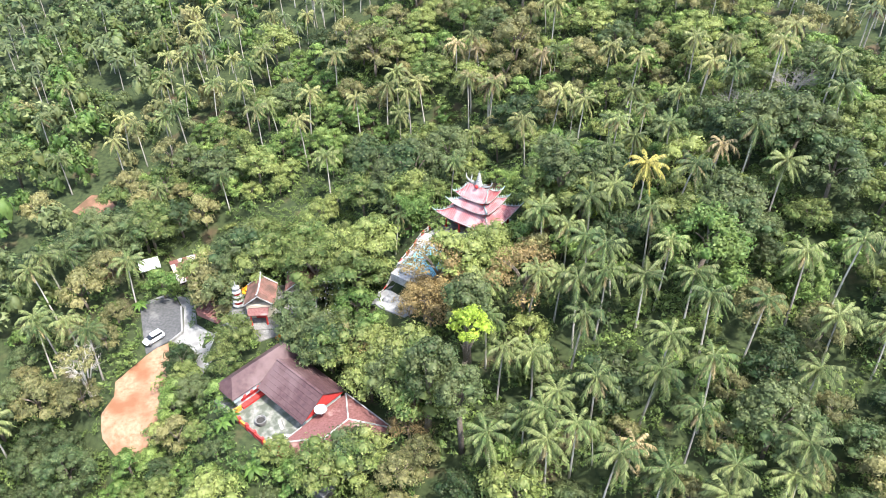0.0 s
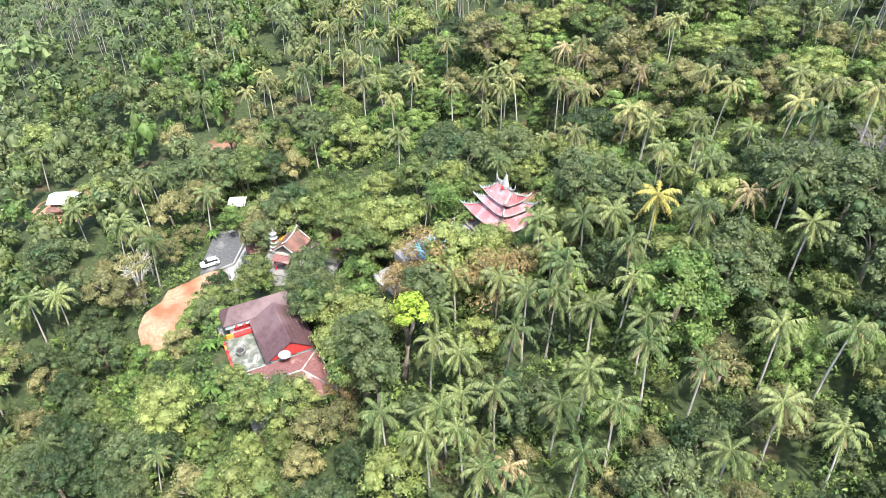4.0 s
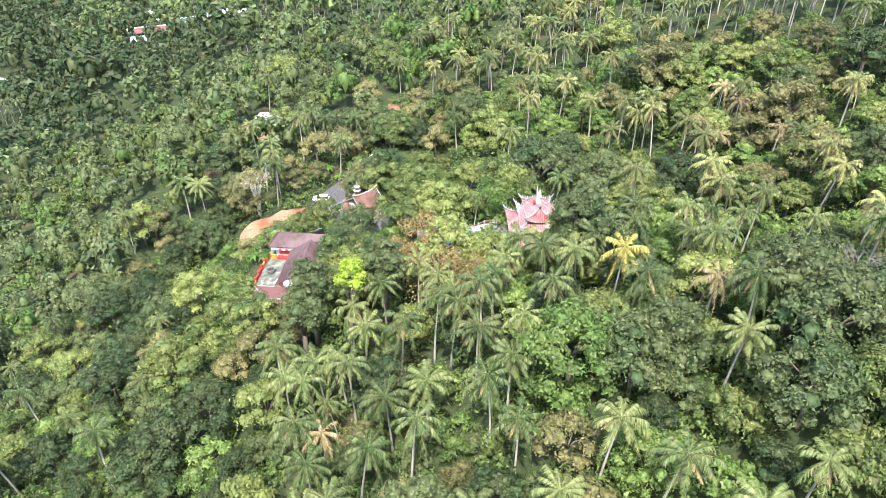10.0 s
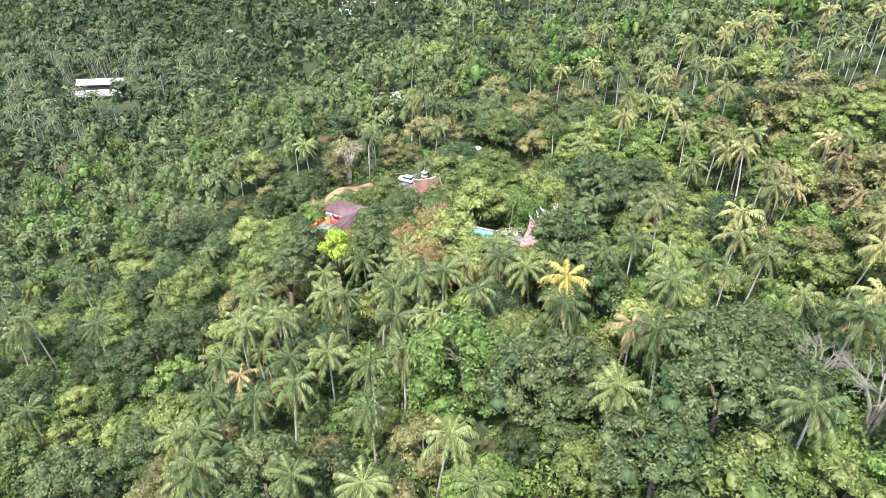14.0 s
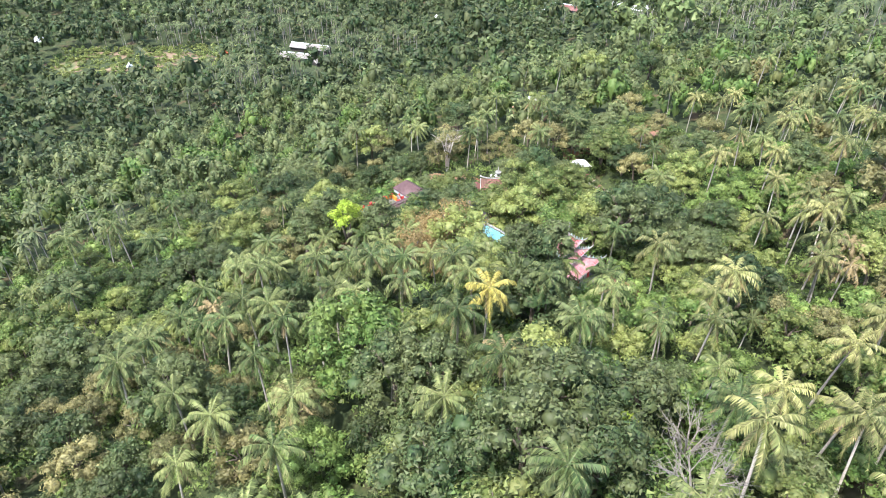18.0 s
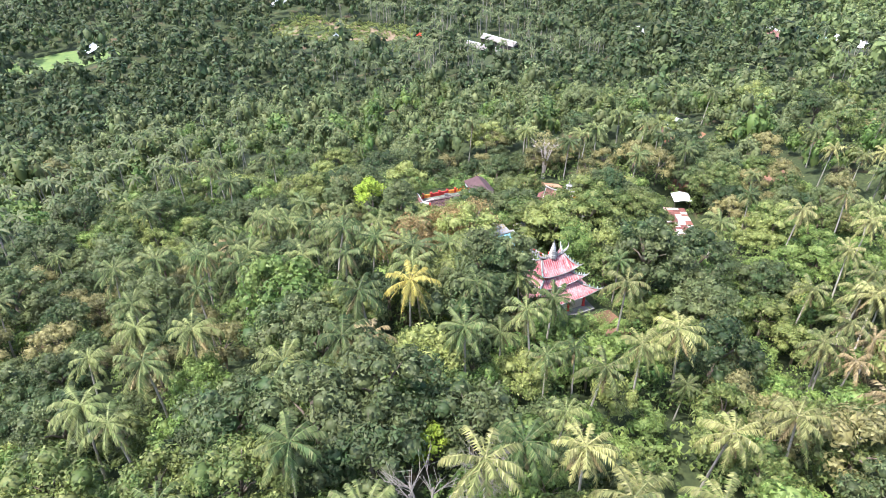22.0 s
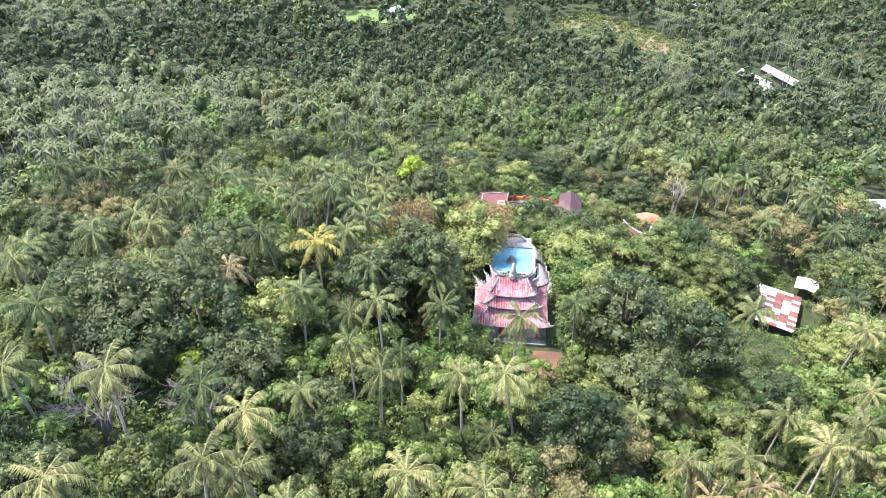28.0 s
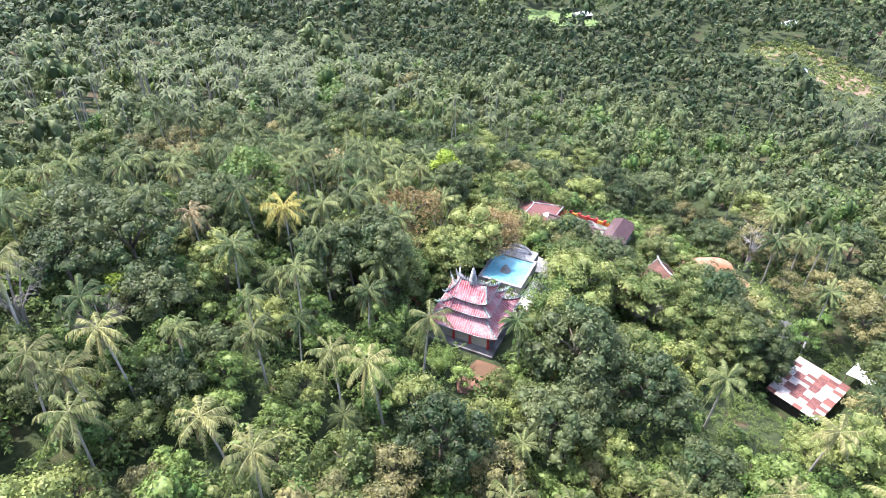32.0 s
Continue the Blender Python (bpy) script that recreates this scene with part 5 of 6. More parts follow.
def plant(kind, x, y, size=1.0, turn=None, rnd=random, sink=0.0, squash=1.0):
    turn = rnd.uniform(0, 360) if turn is None else turn
    m = Matrix.Translation((x, y, float(land(x, y)) - sink)) @ pose(0, 0, 0, rnd.uniform(-4, 4), rnd.uniform(-4, 4), turn) @ Matrix.Diagonal((size, size, size * squash, 1))
    if kind.name not in first:
        first.add(kind.name)
        kind.matrix_basis = m
        return kind
    base = kind.matrix_basis.copy()
    kind.matrix_basis = Matrix.Identity(4)
    ob = copy_thing(kind, m)
    kind.matrix_basis = base
    return ob


random.seed(7)
# coconut palms: x, y, height
PALMS_CREST = [(18.3, 135.2, 13.5), (24.9, 145.8, 14.9), (30.4, 141.3, 12.4), (-14.8, 168.8, 14.9), (-21.9, 165.9, 12.9), (-9.2, 171.6, 13.3), (-4.8, 169.9, 14.5), (6.2, 180.7, 13.2), (39.5, 160.5, 13.7), (43.6, 152.6, 12.0), (-53.8, 175.4, 14.3), (-47.9, 164.8, 13.6), (-35.4, 168.1, 13.0), (-29.2, 180.1, 14.4), (-50.9, 194.3, 12.9), (-34.5, 155.7, 13.4), (63.6, 147.3, 12.3), (57.5, 153.9, 13.2), (73.8, 147.0, 12.6), (40.3, 137.3, 12.7), (29.5, 185.2, 14.3), (55.6, 141.3, 12.8), (58.0, 146.7, 13.5), (68.0, 135.9, 15.0), (6.7, 164.2, 15.0), (-10.8, 160.6, 14.2), (11.4, 163.7, 13.6), (-8.5, 166.9, 12.8)]
PALMS_EAST = [(30.7, 117.6, 12.4), (41.4, 105.1, 15.0), (30.3, 106.9, 13.6), (35.2, 96.2, 12.3), (39.6, 84.5, 13.9), (32.0, 84.9, 14.4), (33.2, 74.8, 13.9), (30.5, 70.4, 14.8), (47.9, 78.6, 12.0), (56.5, 84.8, 13.6), (58.2, 75.0, 13.4), (52.6, 68.1, 12.1), (55.8, 113.0, 14.0), (58.9, 104.8, 14.6), (46.4, 96.5, 13.8), (34.8, 62.1, 12.7), (38.9, 56.8, 14.6), (44.8, 53.6, 13.5), (73.1, 117.7, 13.5), (64.2, 86.7, 14.3), (34.9, 127.6, 12.4), (59.7, 134.9, 14.5), (36.7, 52.4, 14.1), (38.7, 68.2, 14.4), (35.7, 88.4, 12.5), (44.2, 121.7, 14.5), (41.4, 79.9, 12.5), (61.9, 43.6, 12.2), (75.2, 87.4, 14.6), (75.7, 128.3, 14.7)]
PALMS_SLOPE = [(18.7, 105.1, 14.7), (25.0, 93.7, 13.4), (14.9, 91.2, 12.8), (19.4, 90.2, 11.9), (21.8, 84.4, 14.0), (25.5, 84.9, 14.2), (7.7, 90.9, 14.6), (7.4, 84.3, 12.8), (8.8, 76.5, 12.6), (14.3, 75.6, 13.9), (20.5, 78.6, 14.5), (22.5, 68.8, 15.0), (11.9, 66.4, 12.4), (29.7, 57.0, 13.4), (7.3, 63.1, 14.8), (19.2, 64.2, 13.3), (15.0, 61.4, 13.8), (17.5, 70.0, 12.0), (22.7, 58.2, 14.1), (28.5, 88.5, 14.8), (21.9, 120.3, 14.5), (26.7, 111.7, 14.7), (-10.0, 21.6, 14.0), (-24.0, 27.4, 12.7), (0.1, 34.5, 14.4), (25.2, 126.1, 12.6), (26.6, 103.3, 14.6)]
PALMS_OUTER = [(-80.1, 120.1, 12.1), (-79.0, 101.5, 14.5), (-78.7, 97.7, 12.4), (-72.4, 99.0, 13.1), (-75.9, 172.4, 12.9), (-71.9, 174.5, 14.1), (-65.2, 183.2, 12.5), (-72.7, 200.8, 13.2), (-108.6, 170.9, 11.9), (-98.4, 156.8, 12.7), (-105.7, 183.6, 13.2), (-96.6, 103.1, 12.2), (-136.2, 110.4, 13.9), (-84.2, 112.5, 13.1), (-68.2, 96.3, 14.2), (-131.4, 122.6, 14.0), (-81.1, 59.3, 13.3), (-85.4, 76.6, 14.7), (-84.1, 117.7, 13.9), (-67.7, 115.8, 14.5), (-76.9, 127.9, 13.0)]
BROWN_PALMS = [(12.3, 166.8), (9.9, 178.6), (24.9, 168.9), (49.8, 112.3), (7.4, 169.4), (3.6, 180.5), (11.7, 164.1), (26.2, 61.2)]
KINDS = {"P": blossom_tree, "A": bamboo, "X": tall_lime, "J": tall_dark, "H": slim_tree, "G": giant, "D": giant2, "V": vine_tree, "L": lime_tree, "R": rust_tree, "O": olives[0], "M": mids[1], "K": darks[1], "B": brights[1], "S": many_stem, "E": bare_tree, "T": stump, "C": round_bush, "F": flower_bush, "N": banana_plant}
# trees that stand out, by kind: x, y, size
NAMED_TREES = [('G', -27.6, 116.2, 1.00), ('G', -16.6, 106.5, 0.95), ('O', -48.4, 117.6, 1.25), ('K', -71.2, 135.0, 1.15), ('O', -101.0, 144.6, 1.00), ('K', -81.9, 135.9, 1.00), ('K', -91.9, 124.0, 1.00), ('R', -1.9, 96.2, 1.00), ('R', -6.0, 94.7, 0.60), ('R', 24.2, 121.3, 0.70), ('R', 18.1, 108.8, 0.70), ('C', -52.0, 97.7, 1.20), ('K', -27.9, 99.1, 1.00), ('M', -39.2, 96.2, 0.85), ('B', -22.0, 96.0, 0.70), ('B', -37.6, 96.3, 0.60), ('V', 43.2, 92.6, 1.35), ('B', -16.9, 90.4, 0.90), ('B', -10.7, 91.3, 0.80), ('S', -67.4, 90.4, 1.00), ('M', 32.8, 166.0, 1.10), ('M', -12.9, 188.6, 1.20), ('O', 19.1, 184.4, 1.20), ('D', -7.1, 134.0, 1.15), ('D', -4.6, 141.5, 0.80), ('G', -14.8, 112.4, 1.05), ('E', 70.0, 131.0, 1.10), ('E', 60.3, 132.2, 0.90), ('T', -0.5, 140.2, 0.75), ('L', 59.0, 124.8, 0.80)]
NAMED_TREES += [('L', 29.2, 111.8, 0.50), ('L', -12.3, 133.5, 0.50), ('M', 68.5, 139.4, 0.80), ('R', -5.4, 72.8, 0.90), ('K', -76.0, 126.7, 0.90), ('K', -73.4, 134.9, 1.00), ('O', -85.1, 66.5, 1.00), ('B', 23.7, 130.1, 0.90), ('B', 33.2, 124.9, 0.80), ('D', -15.8, 141.5, 1.00), ('K', -114.2, 85.2, 1.00), ('D', 64.6, 114.6, 1.00), ('D', 68.8, 105.8, 0.90), ('D', 58.7, 117.4, 1.00), ('V', 60.1, 89.7, 0.80), ('G', 43.0, 100.7, 0.80), ('G', -18.5, 111.0, 0.80), ('F', -30.9, 97.0, 1.20), ('F', -48.8, 91.1, 1.20), ('F', -39.8, 108.8, 1.40), ('F', 3.3, 102.9, 1.30), ('N', -37.4, 77.1, 1.00), ('N', -36.4, 78.8, 0.90), ('N', -30.4, 68.5, 1.20), ('N', -71.3, 113.9, 1.10), ('N', -66.2, 114.8, 1.00), ('M', -12.5, 66.8, 1.00), ('M', -19.5, 66.1, 1.00), ('B', 9.8, 65.6, 0.90)]
NAMED_TREES += [('O', -77.2, 88.8, 1.10), ('B', -56.6, 77.1, 0.80), ('G', -25.3, 109.4, 0.90), ('K', -50.2, 114.4, 1.00), ('M', -38.4, 112.8, 1.00), ('D', -50.7, 121.7, 0.80), ('O', -67.7, 87.9, 0.90), ('B', -62.5, 119.0, 0.90), ('D', -21.1, 91.1, 0.80), ('O', -18.8, 185.5, 1.60), ('O', 19.7, 182.3, 1.50), ('O', 35.2, 166.8, 1.30), ('M', -50.3, 204.6, 1.40), ('K', 22.9, 201.9, 1.40), ('K', -113.7, 85.3, 1.30), ('K', -95.0, 90.7, 1.10), ('M', -114.6, 161.9, 1.30), ('M', -146.3, 136.2, 1.20), ('K', -84.4, 127.4, 1.10), ('M', -69.5, 134.9, 1.20), ('O', -79.8, 151.6, 1.00), ('D', 1.5, 146.1, 0.90), ('D', -10.4, 130.6, 0.80), ('K', 36.0, 12.9, 1.30), ('K', 19.5, 3.5, 1.30), ('D', 48.3, -6.6, 0.90), ('O', -5.9, -49.1, 1.20), ('K', 47.2, -97.7, 1.30), ('M', -85.6, 63.5, 1.20), ('K', -135.0, 155.0, 1.40)]
NAMED_TREES += [('K', 32.7, 35.4, 1.20), ('K', 10.5, 20.6, 1.20), ('D', 49.9, 97.8, 0.90), ('R', 20.0, 112.5, 1.00), ('O', 22.0, 110.0, 0.80), ('H', 19.0, 115.0, 1.15), ('J', 23.0, 113.5, 0.90), ('J', 21.8, 117.3, 0.92), ('J', 4.5, 86.0, 0.95), ('M', 19.5, 110.5, 0.95), ('M', 21.0, 119.0, 0.90), ('J', -2.5, 74.8, 1.00), ('X', 2.8, 79.3, 1.00), ('O', -18.3, 93.2, 1.0), ('R', 14.3, 93.1, 1.70), ('A', -5.8, 119.9, 1.25), ('A', 17.3, 124.5, 0.80), ('A', 20.5, 123.8, 0.95), ('H', -4.0, 80.0, 1.08), ('M', -5.0, 76.5, 1.15), ('H', -6.9, 126.2, 1.00), ('H', -9.0, 128.0, 0.95), ('M', 5.4, 104.2, 0.75), ('M', -5.0, 84.0, 1.10), ('J', 3.0, 70.0, 0.90), ('K', -44.5, 109.0, 0.90), ('G', 26.0, 110.0, 0.90), ('O', -47.5, 112.5, 1.45), ('M', -51.0, 117.5, 1.30), ('R', -2.5, 94.6, 1.45), ('R', 4.5, 100.5, 1.00), ('M', 8.5, 101.0, 0.80), ('K', -13.5, 68.5, 0.95), ('B', -23.0, 65.5, 0.90), ('D', 30.0, 115.5, 0.95), ('D', -8.0, 82.5, 0.75), ('M', -12.0, 89.0, 1.10), ('M', -18.0, 94.0, 1.00), ('D', -42.0, 115.0, 0.95), ('G', -36.0, 118.0, 0.85), ('K', -48.0, 118.0, 1.10), ('D', -51.0, 124.0, 0.70), ('B', 24.0, 124.0, 0.70), ('B', 15.5, 108.0, 0.90), ('M', 11.0, 102.0, 0.80), ('O', 17.0, 104.0, 0.80), ('M', 4.0, 96.0, 0.70), ('K', -18.0, 112.0, 0.90), ('B', 1.6, 111.6, 0.4), ('P', -24.1, 108.6, 1.00), ('P', -21.1, 101.8, 0.75)]
NAMED_TREES += [('B', -50.6, 89.6, 0.75), ('B', -49.9, 85.6, 0.8), ('M', -50.2, 81.2, 0.62), ('B', -46.4, 130.6, 0.42), ('B', -49.3, 137.2, 0.42), ('M', -52.6, 141.6, 0.4), ('B', -45.2, 126.6, 0.45), ('B', -55.8, 119.2, 0.4), ('B', -52.6, 77.8, 0.6), ('M', -49.0, 92.8, 0.62), ('B', -40.2, 84.4, 0.6), ('M', -103.5, 116.0, 1.0), ('K', -105.5, 121.5, 0.9), ('G', -39.0, 125.0, 0.85), ('M', -41.5, 130.0, 0.7), ('D', -42.5, 121.0, 0.85), ('M', -70.5, 138.5, 1.0), ('K', -64.5, 140.5, 1.0), ('O', -59.0, 143.0, 1.0), ('M', -41.0, 91.5, 0.7), ('D', 50.0, 104.0, 0.85), ('M', 46.5, 117.0, 1.0), ('K', 31.0, 101.5, 0.95), ('B', 25.5, 98.0, 0.9), ('R', -0.9, 99.4, 1.6), ('R', -2.8, 97.6, 0.95), ('M', 6.6, 103.4, 0.95), ('M', 8.6, 107.0, 0.95), ('M', 2.6, 100.9, 1.25), ('B', 3.6, 103.8, 0.75), ('R', -3.4, 96.0, 1.1), ('M', -20.5, 90.6, 1.1), ('K', -25.2, 94.6, 1.0), ('M', -12.6, 83.4, 0.9), ('R', -14.5, 88.8, 1.15), ('M', -10.6, 86.6, 0.9), ('A', 14.8, 131.4, 0.7), ('B', 12.0, 134.2, 0.5), ('M', 6.6, 136.0, 0.5), ('B', 3.0, 132.6, 0.4), ('O', 5.2, 100.3, 0.9), ('M', 10.4, 110.6, 0.55), ('K', -45.8, 87.4, 0.75), ('O', -47.2, 79.4, 0.8), ('H', 9.6, 103.8, 0.8), ('B', -12.3, 93.4, 0.8)]
for kind, x, y, size in NAMED_TREES:
    k = KINDS[kind]
    plant(k, x, y, size)
    used.append((x, y, {"G": 5.5, "D": 5.5, "V": 4.5, "F": 0.8, "A": 2.0, "N": 1.0, "T": 1.5, "L": 2.2}.get(kind, 3.2) * size))
for rows in (PALMS_CREST, PALMS_EAST, PALMS_SLOPE, PALMS_OUTER):
    for x, y, h in rows:
        k = pale_palms[int(x * 7 + y * 3) % 2] if rows is PALMS_CREST else palms[int(x * 7 + y * 3) % 4]
        plant(k, x, y, h / 13.5 * 0.5 + 0.5)
        used.append((x, y, 1.6))
plant(yellow_palm, 36.4, 108.5, 1.0)
used.append((36.4, 108.5, 2.5))
for x, y in BROWN_PALMS:
    plant(brown_palm, x, y, random.uniform(0.85, 1.0))
    used.append((x, y, 1.6))

# open ground that stays free of trees: x, y, radius
OPEN = [(-43, 98.6, 3.0), (-36, 141, 6.5), (-38, 134, 4.0), (-34, 148, 4.0), (-26, 147, 4.0), (7, 120.6, 8.5), (13.5, 124.5, 3.2),  (9, 132.5, 3.0), (11.5, 135.5, 2.2), (14.5, 141, 2.2),  (8.5, 112.5, 3.5), (-36.5, 99.5, 4.0), (-31, 103.5, 4.0), (-51, 99.5, 4.5), (-55, 97, 4.0), (-46, 137, 5.5), (-50, 141, 3.0), (-2, 106.5, 6.5), (-7.5, 98, 4.0), (-11, 105, 3.2), (-6, 115, 3.5), (-33, 88, 7.5), (-24, 82, 8.5), (-20, 76, 6), (-31, 78, 7), (-37, 86, 5.5), (-60, 112, 7.0), (-60, 105, 4.5), (-53, 105, 4.5), (-49, 97, 3.5), (-60, 97, 5.5), (-60, 88, 6.5), (-59, 82, 4.5), (-33, 105, 5.5), (-41, 106, 4.0), (-55, 131, 9.0), (-48, 135, 4.0), (-68, 128, 4.5), (-81, 131, 4.0), (-77, 127, 2.0), (-91, 151, 5.0), (-116, 116, 8.5), (6, 132, 3.2), (-252, -10, 17), (-236, -12, 14), (-226, 0, 8), (-304, 131, 11), (-297, 149, 10), (-292, 165, 16), (-288, 119, 8), (-284, 139, 9), (-274, 135, 7), (-278, 158, 9), (-290, 132, 8), (-280, 150, 10), (-222, 0, 12), (-47, 90, 4.0), (-46, 84, 3.5), (-66.5, 122, 4.5), (-61, 136, 6.0), (-310, 55, 6), (-140, -214, 7), (-13, 79, 6.0), (-29, 108, 4.0)]
STRIPS = [(-225, -100, 26, 54), (-126, -217, 26, 18), (50, -150, 18, 14)]  # cleared slope and fields: x, y, half sizes


def free(x, y, r, crowd=0.75):
    for ox, oy, orad in OPEN:
        if math.hypot(x - ox, y - oy) < orad + r * 0.55:
            return False
    for ox, oy, hx, hy in STRIPS:
        if abs(x - ox) < hx and abs(y - oy) < hy:
            return False
    for dx in (-1, 0, 1):
        for dy in (-1, 0, 1):
            for ox, oy, orad in grid_cells.get((int(x // 12) + dx, int(y // 12) + dy), ()):
                if math.hypot(x - ox, y - oy) < (orad + r) * crowd:
                    return False
    return True


grid_cells = {}


def take(x, y, r):
    grid_cells.setdefault((int(x // 12), int(y // 12)), []).append((x, y, r))


for x, y, r in used:
    take(x, y, r)


def near_hill(x, y):
    """The part of the hill that is seen from close by."""
    return ((x - 5) / 92) ** 2 + ((y - 112) / 108) ** 2 < 1


# slopes under low bright growth: x, y, radius
HERBS = [(-21, 63, 12), (-48, 68, 12), (35, 80, 11), (-57, 73, 9)]
rnd = random.Random(17)
tall = 0
for k in range(600):
    x, y = rnd.uniform(-75, 80), rnd.uniform(30, 205)
    if tall < 34 and near_hill(x, y) and free(x, y, 5.2, 0.9) and not any(math.hypot(x - hx, y - hy) < hr for hx, hy, hr in HERBS):
        plant(rnd.choice((giant, giant2, giant2)), x, y, rnd.uniform(0.62, 0.95), rnd=rnd)
        take(x, y, 5.0)
        tall += 1
counts = {"mid": 0, "dark": 0, "bright": 0, "olive": 0, "palm": 0}
LIMIT = {"mid": 280, "dark": 210, "bright": 280, "olive": 120, "palm": 50}
for k in range(9000):
    x, y = rnd.uniform(-90, 100), rnd.uniform(2, 222)
    if not near_hill(x, y):
        continue
    w = math.sin(x * 0.05 + 2) + math.cos(y * 0.043 + x * 0.02) + rnd.uniform(-0.9, 0.9) + (1.4 if y > 145 else -1.7 if y < 72 and x < 8 else 0.0)
    kind = "mid" if w > 0.9 else "bright" if w > 0.25 else "mid" if w > -0.3 else "dark" if w > -1.6 else "olive"
    if y > 148:
        kind = rnd.choices(("bright", "mid", "olive"), (0.5, 0.2, 0.3))[0]
    if kind == "olive" and y < 90 and x < 10 and rnd.random() < 0.75:
        kind = "dark"
    if rnd.random() < 0.05:
        kind = "palm"
    size = rnd.uniform(0.62, 1.12)
    if any(math.hypot(x - hx, y - hy) < hr for hx, hy, hr in HERBS):
        if rnd.random() < 0.6:
            continue
        kind, size = rnd.choice(("bright", "mid", "mid", "dark")), size * 0.55
    r = {"mid": 3.9, "dark": 3.9, "bright": 3.0, "olive": 3.9, "palm": 2.0}[kind] * size
    if counts[kind] >= LIMIT[kind] or not free(x, y, r, 0.78):
        continue
    plant(rnd.choice({"mid": mids, "dark": darks, "bright": brights, "olive": olives, "palm": palms}[kind]), x, y, size, rnd=rnd)
    counts[kind] += 1
    take(x, y, r)


# undergrowth over the whole hill, and the woods beyond it
def scatter(name, mat, spots, leaves, leaf, label, category, squash=0.8, seed=3, jitter=0.36, cores=True):
    """One object of uncounted plants: every spot is x, y, height, radius."""
    rng = np.random.default_rng(seed)
    proto = []
    for q in range(6):
        c, n, balls = crown_points(rng, 13 if leaves > 200 else 8 if leaves > 70 else 5, leaves, 0.85, 1.0, 0.05, rng.uniform(0.34, 0.46) if leaves > 70 else 0.5, squash)
        proto.append((c, n) + hearts(rng, balls, 0.6))
    V, F, o = [], [], 0
    gz = land([s[0] for s in spots], [s[1] for s in spots])
    for (x, y, h, r), z in zip(spots, gz):
        c, n, hv, hf = proto[rng.integers(6)]
        a = rng.uniform(0, 6.283)
        ca, sa = math.cos(a), math.sin(a)
        rot_ = np.array([[ca, -sa, 0], [sa, ca, 0], [0, 0, 1]])
        v, f = leaf_cards(rng, (c @ rot_.T) * np.array([r, r, h]) + np.array([x, y, z]), n @ rot_.T, leaf * r, jitter=jitter)
        if cores:
            v, f = joined(v, f, (hv @ rot_.T) * np.array([r, r, h]) + np.array([x, y, z]), hf)
        V.append(v)
        F.append(f + o)
        o += len(v)
    ob = put(name, arrays(name, np.concatenate(V), np.concatenate(F), mat), None)
    return tagged(ob, label, category, kind="stuff")


def inside(x, y, pts):
    n = 0
    for (ax, ay), (bx, by) in zip(pts, pts[1:] + pts[:1]):
        if (ay > y) != (by > y) and x < ax + (y - ay) / (by - ay) * (bx - ax):
            n += 1
    return n % 2 == 1


def covered(x, y, r):
    """True on paving, bare soil and under the buildings."""
    spots_ = [(x, y), (x + r, y), (x - r, y), (x, y + r), (x, y - r)]
    return any(inside(px_, py_, pts) for pts in BARE for px_, py_ in spots_)


for m_, x0, x1, y0, y1 in ((TEMPLE, -7.6, 7.6, -30.0, 7.0), (HOUSE, -1.5, 24.5, -1.5, 17.0), (OLD, -6.5, 11.0, -5.5, 9.5), (RUST, -2.0, 15.0, -2.0, 13.5), (SHED, -0.8, 5.4, -0.8, 5.6)):
    BARE.append([tuple((m_ @ Vector((x, y, 0)))[:2]) for x, y in ((x0, y0), (x1, y0), (x1, y1), (x0, y1))])
spots = []
for k in range(6600):
    x, y = rnd.uniform(-92, 104), rnd.uniform(0, 224)
    if near_hill(x, y) and all(math.hypot(x - ox, y - oy) > orad * 0.92 for ox, oy, orad in OPEN):
        s = rnd.uniform(0.9, 2.6)
        spots.append((x, y, s * rnd.uniform(1.0, 1.9), s))
for hx, hy, hr in HERBS:
    for k in range(int(hr * hr * 1.3)):
        a, d = rnd.uniform(0, 6.283), hr * 1.15 * math.sqrt(rnd.random())
        x, y, s = hx + d * math.cos(a), hy + d * math.sin(a), rnd.uniform(0.5, 1.2)
        if all(math.hypot(x - ox, y - oy) > orad * 0.92 for ox, oy, orad in OPEN):
            spots.append((x, y, s * rnd.uniform(0.8, 1.5), s))
for ox, oy, orad in [q for q in OPEN if q[0] > -130 and q[1] > 50]:
    for k in range(int(orad * orad * 2.6)):
        a, d = rnd.uniform(0, 6.283), orad * 1.05 * math.sqrt(rnd.random())
        x, y, s = ox + d * math.cos(a), oy + d * math.sin(a), rnd.uniform(0.35, 1.0)
        if not covered(x, y, s * 0.7):
            spots.append((x, y, s * rnd.uniform(0.9, 1.8), s))
scatter("undergrowth", L_HERB, spots, 72, 0.165, "tangled green undergrowth and climbers between the trees", "undergrowth", cores=False)

spots = []
for k in range(430):
    x, y = rnd.uniform(-254, -214), rnd.uniform(-154, -50)
    spots.append((x, y, rnd.uniform(0.8, 2.4), rnd.uniform(0.8, 2.2)))
scatter("hillside_shrubs", L_MID, spots, 40, 0.3, "low green shrubs dotted over the cleared slope", "shrubs", seed=8)


def seen_far(x, y):
    """The sweep of country beyond the hill that lies before the camera's ring."""
    if near_hill(x, y):
        return False
    d = math.hypot(x - 20, y - 100)
    a = math.degrees(math.atan2(y - 100, x - 20)) % 360
    if not 34 < a < 342:
        return d < 190
    return d < (260 if a < 150 else 560)


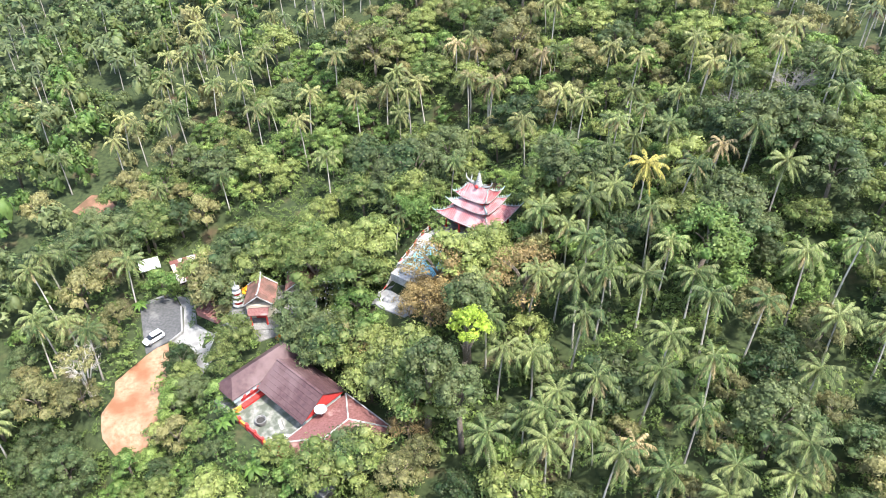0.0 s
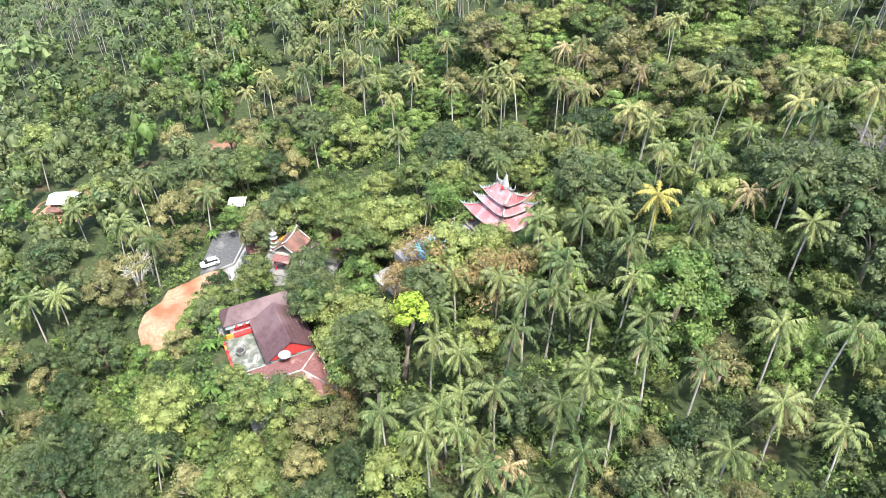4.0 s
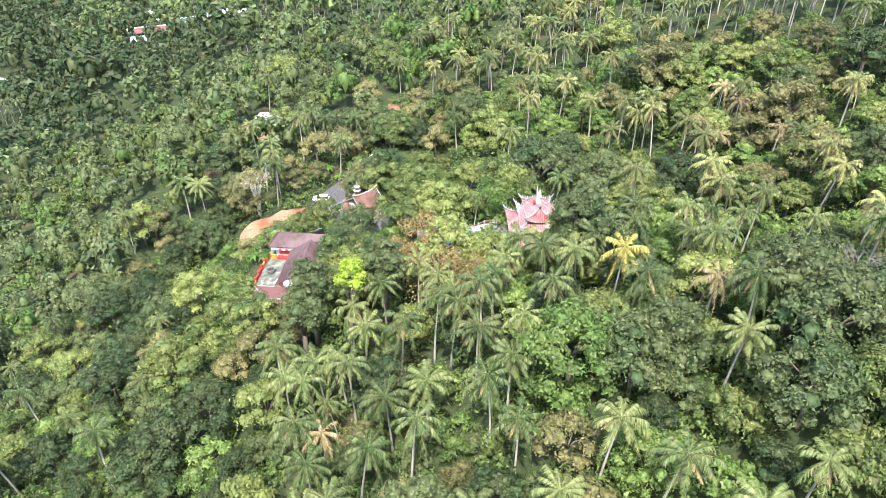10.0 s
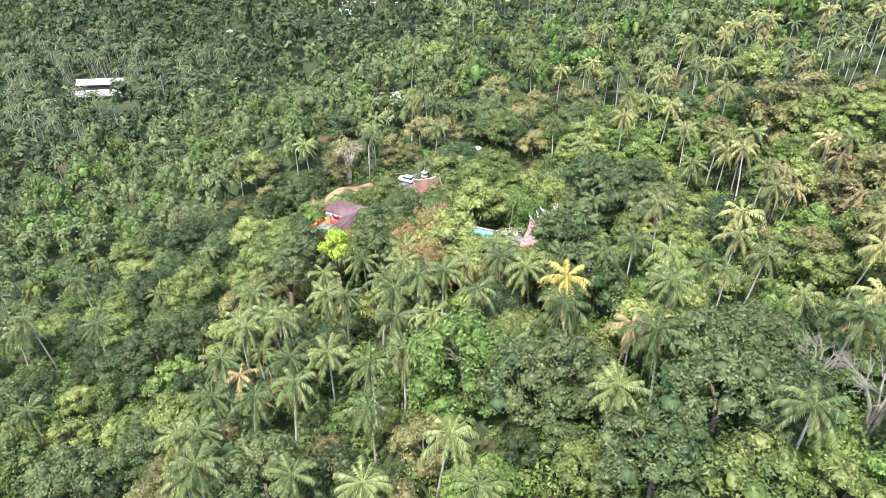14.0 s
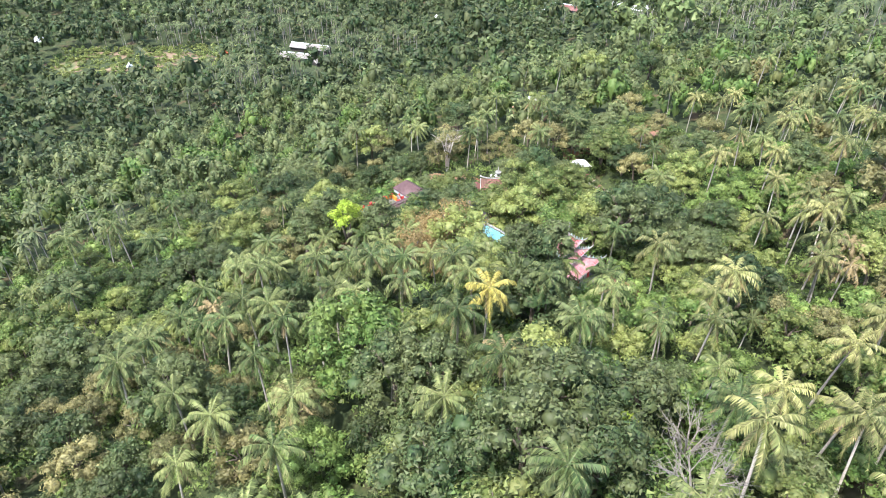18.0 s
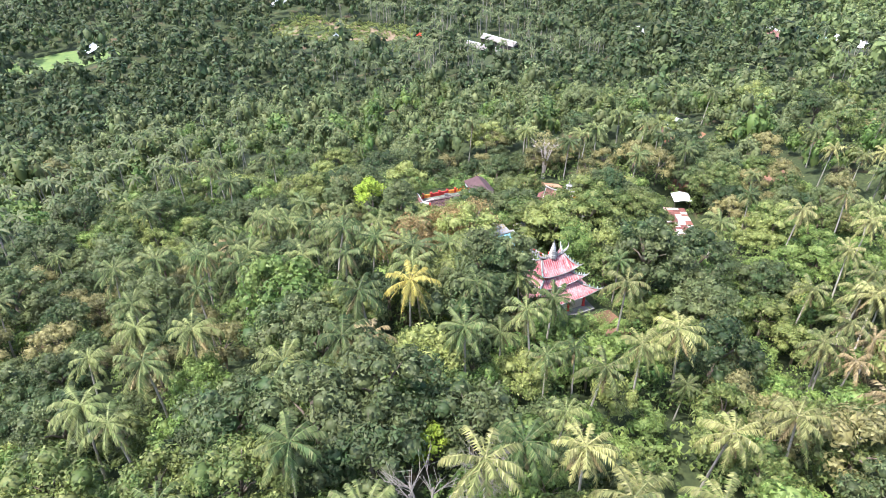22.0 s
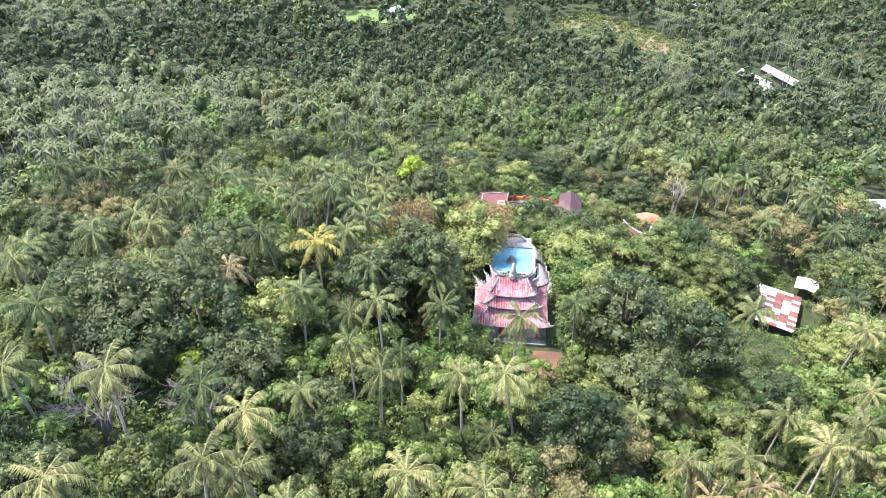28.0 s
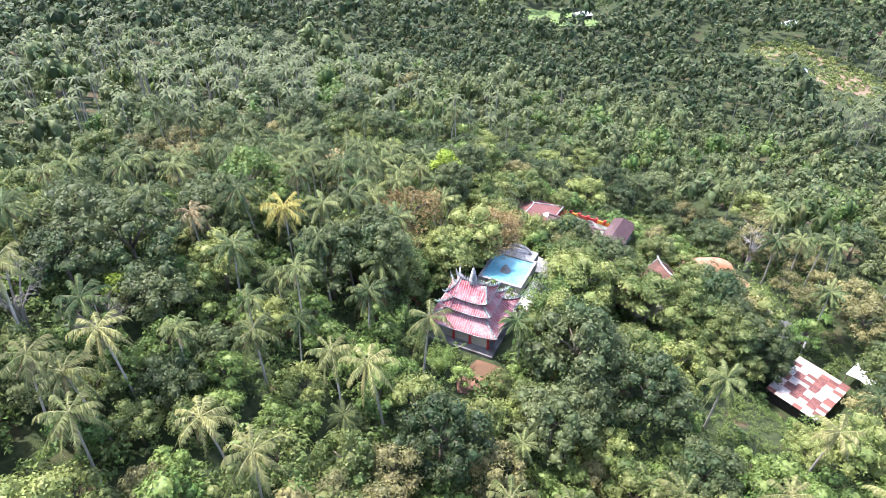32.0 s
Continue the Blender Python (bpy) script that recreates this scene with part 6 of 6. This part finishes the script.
for k in range(1500):
    x, y = rnd.uniform(-90, 125), rnd.uniform(120, 262)
    d = math.hypot(x - 20, y - 100)
    if d > 165 or near_hill(x, y) or counts["palm"] > 175 or not free(x, y, 2.4, 1.1):
        continue
    plant(rnd.choice(pale_palms if y > 150 else palms), x, y, rnd.uniform(0.8, 1.08), rnd=rnd)
    counts["palm"] += 1
    take(x, y, 2.4)
woods = {"dark": [], "mid": [], "bright": [], "olive": []}
palm_spots = []
for k in range(95000):
    x, y = rnd.uniform(-560, 230), rnd.uniform(-420, 380)
    if not seen_far(x, y):
        continue
    d = math.hypot(x - 20, y - 100)
    if rnd.random() > min(1.0, 230 / d) + 0.1:
        continue
    palmy = math.sin(x * 0.021 + 0.6) + math.cos(y * 0.024 + 1.0) + rnd.uniform(-1.9, 1.9) + (0.5 if y > 190 else 0) > 1.9
    r = 1.9 if palmy else rnd.triangular(2.2, 7.5, 3.4) * (1.0 if d < 220 else 1.25)
    if not free(x, y, r, 0.8):
        continue
    take(x, y, r)
    if palmy:
        palm_spots.append((x, y, rnd.uniform(9, 14), rnd.uniform(0.8, 1.1)))
    else:
        w = math.sin(x * 0.017 + 2) + math.cos(y * 0.02 + x * 0.01) + rnd.uniform(-1.6, 1.6) + (-1.3 if y < 85 and -110 < x < 5 else 1.0 if y > 150 else -1.1 if d > 230 else -0.2)
        if y > 150 and d < 260 and rnd.random() < 0.55:
            w = rnd.choice((0.6, 0.6, 0.6, 1.2, -2.6, -2.6)) if d < 180 else 1.2
        woods["mid" if w > 0.9 else "bright" if w > 0.45 else "dark" if w > -2.3 or d > 180 or y < 90 else "olive"].append((x, y, r * rnd.uniform(1.4, 2.7), r))
for kind, mat in (("dark", L_DARK), ("mid", L_MID), ("bright", L_BRIGHT), ("olive", L_OLIVE)):
    spots = woods[kind]
    close = [s for s in spots if math.hypot(s[0] - 20, s[1] - 100) < 200 and s[0] < 118]
    rest = [s for s in spots if math.hypot(s[0] - 20, s[1] - 100) >= 200 or s[0] >= 118]
    scatter("hillside_woods", mat, close, 300, 0.14, "dense " + {"dark": "dark green", "mid": "green", "bright": "light green", "olive": "olive"}[kind] + " woods covering the slopes", "woods", seed=5, jitter=0.28)
    scatter("distant_woods", L_FAR if kind in ("bright", "mid") else mat, rest, 120, 0.22, "distant " + {"dark": "dark green", "mid": "green", "bright": "light green", "olive": "olive"}[kind] + " woods on the plain", "woods", seed=6, jitter=0.22)


def far_palms(name, spots):
    """Uncounted distant palms: a thin trunk and twelve folded fronds each."""
    rng = np.random.default_rng(9)
    V, F, o = [], [], 0
    tv, tf = [], []
    gz = land([s[0] for s in spots], [s[1] for s in spots])
    for (x, y, h, s), z in zip(spots, gz):
        lean = rng.normal(0, 0.05, 2) * h
        top = np.array([x + lean[0], y + lean[1], z + h])
        n = 13
        th = 2.4 * np.arange(n) + rng.uniform(0, 6)
        up = 1.0 - 1.25 * np.arange(n) / n
        d = np.stack([np.cos(th), np.sin(th), np.zeros(n)], -1)
        sd = np.stack([-np.sin(th), np.cos(th), np.zeros(n)], -1)
        ln = 3.4 * s * rng.uniform(0.85, 1.1, n)[:, None]
        zz = np.array([0, 0, 1.0])
        cu, su = np.cos(up)[:, None], np.sin(up)[:, None]
        m1 = top + d * ln * 0.5 * (0.5 + 0.5 * cu) + zz * ln * (0.5 * su - 0.12)
        m2 = top + d * ln * (0.55 + 0.4 * cu) + zz * ln * (su - 0.75)
        w = 0.4 * s
        dn = zz * 0.35 * s
        v = np.stack([np.repeat(top[None], n, 0), m1 + sd * w - dn, m1, m1 - sd * w - dn, m2], 1)
        V.append(v.reshape(-1, 3))
        b = np.arange(n)[:, None] * 5 + o
        F.append(np.concatenate([b + np.array([[0, 1, 2]]), b + np.array([[0, 2, 3]]), b + np.array([[1, 4, 2]]), b + np.array([[2, 4, 3]])]))
        o += 5 * n
        q = len(tv)
        for zq, r, cx, cy in ((z - 1, 0.2, x, y), (z + h, 0.12, top[0], top[1])):
            for i in range(4):
                tv.append((cx + r * math.cos(i * 1.571), cy + r * math.sin(i * 1.571), zq))
        for i in range(4):
            j = (i + 1) % 4
            tf.append((q + i, q + j, q + 4 + j))
            tf.append((q + i, q + 4 + j, q + 4 + i))
    ob = put(name, arrays(name, np.concatenate(V), np.concatenate(F), L_FARPALM), None)
    tagged(ob, "distant coconut palms standing over the woods", "palms", kind="stuff")
    ob = put("palm_trunks", arrays("palm_trunks", np.array(tv), np.array(tf), M_PALMBARK), None)
    tagged(ob, "slender grey trunks of the distant palms", "palms", kind="stuff")


far_palms("distant_palms", palm_spots)
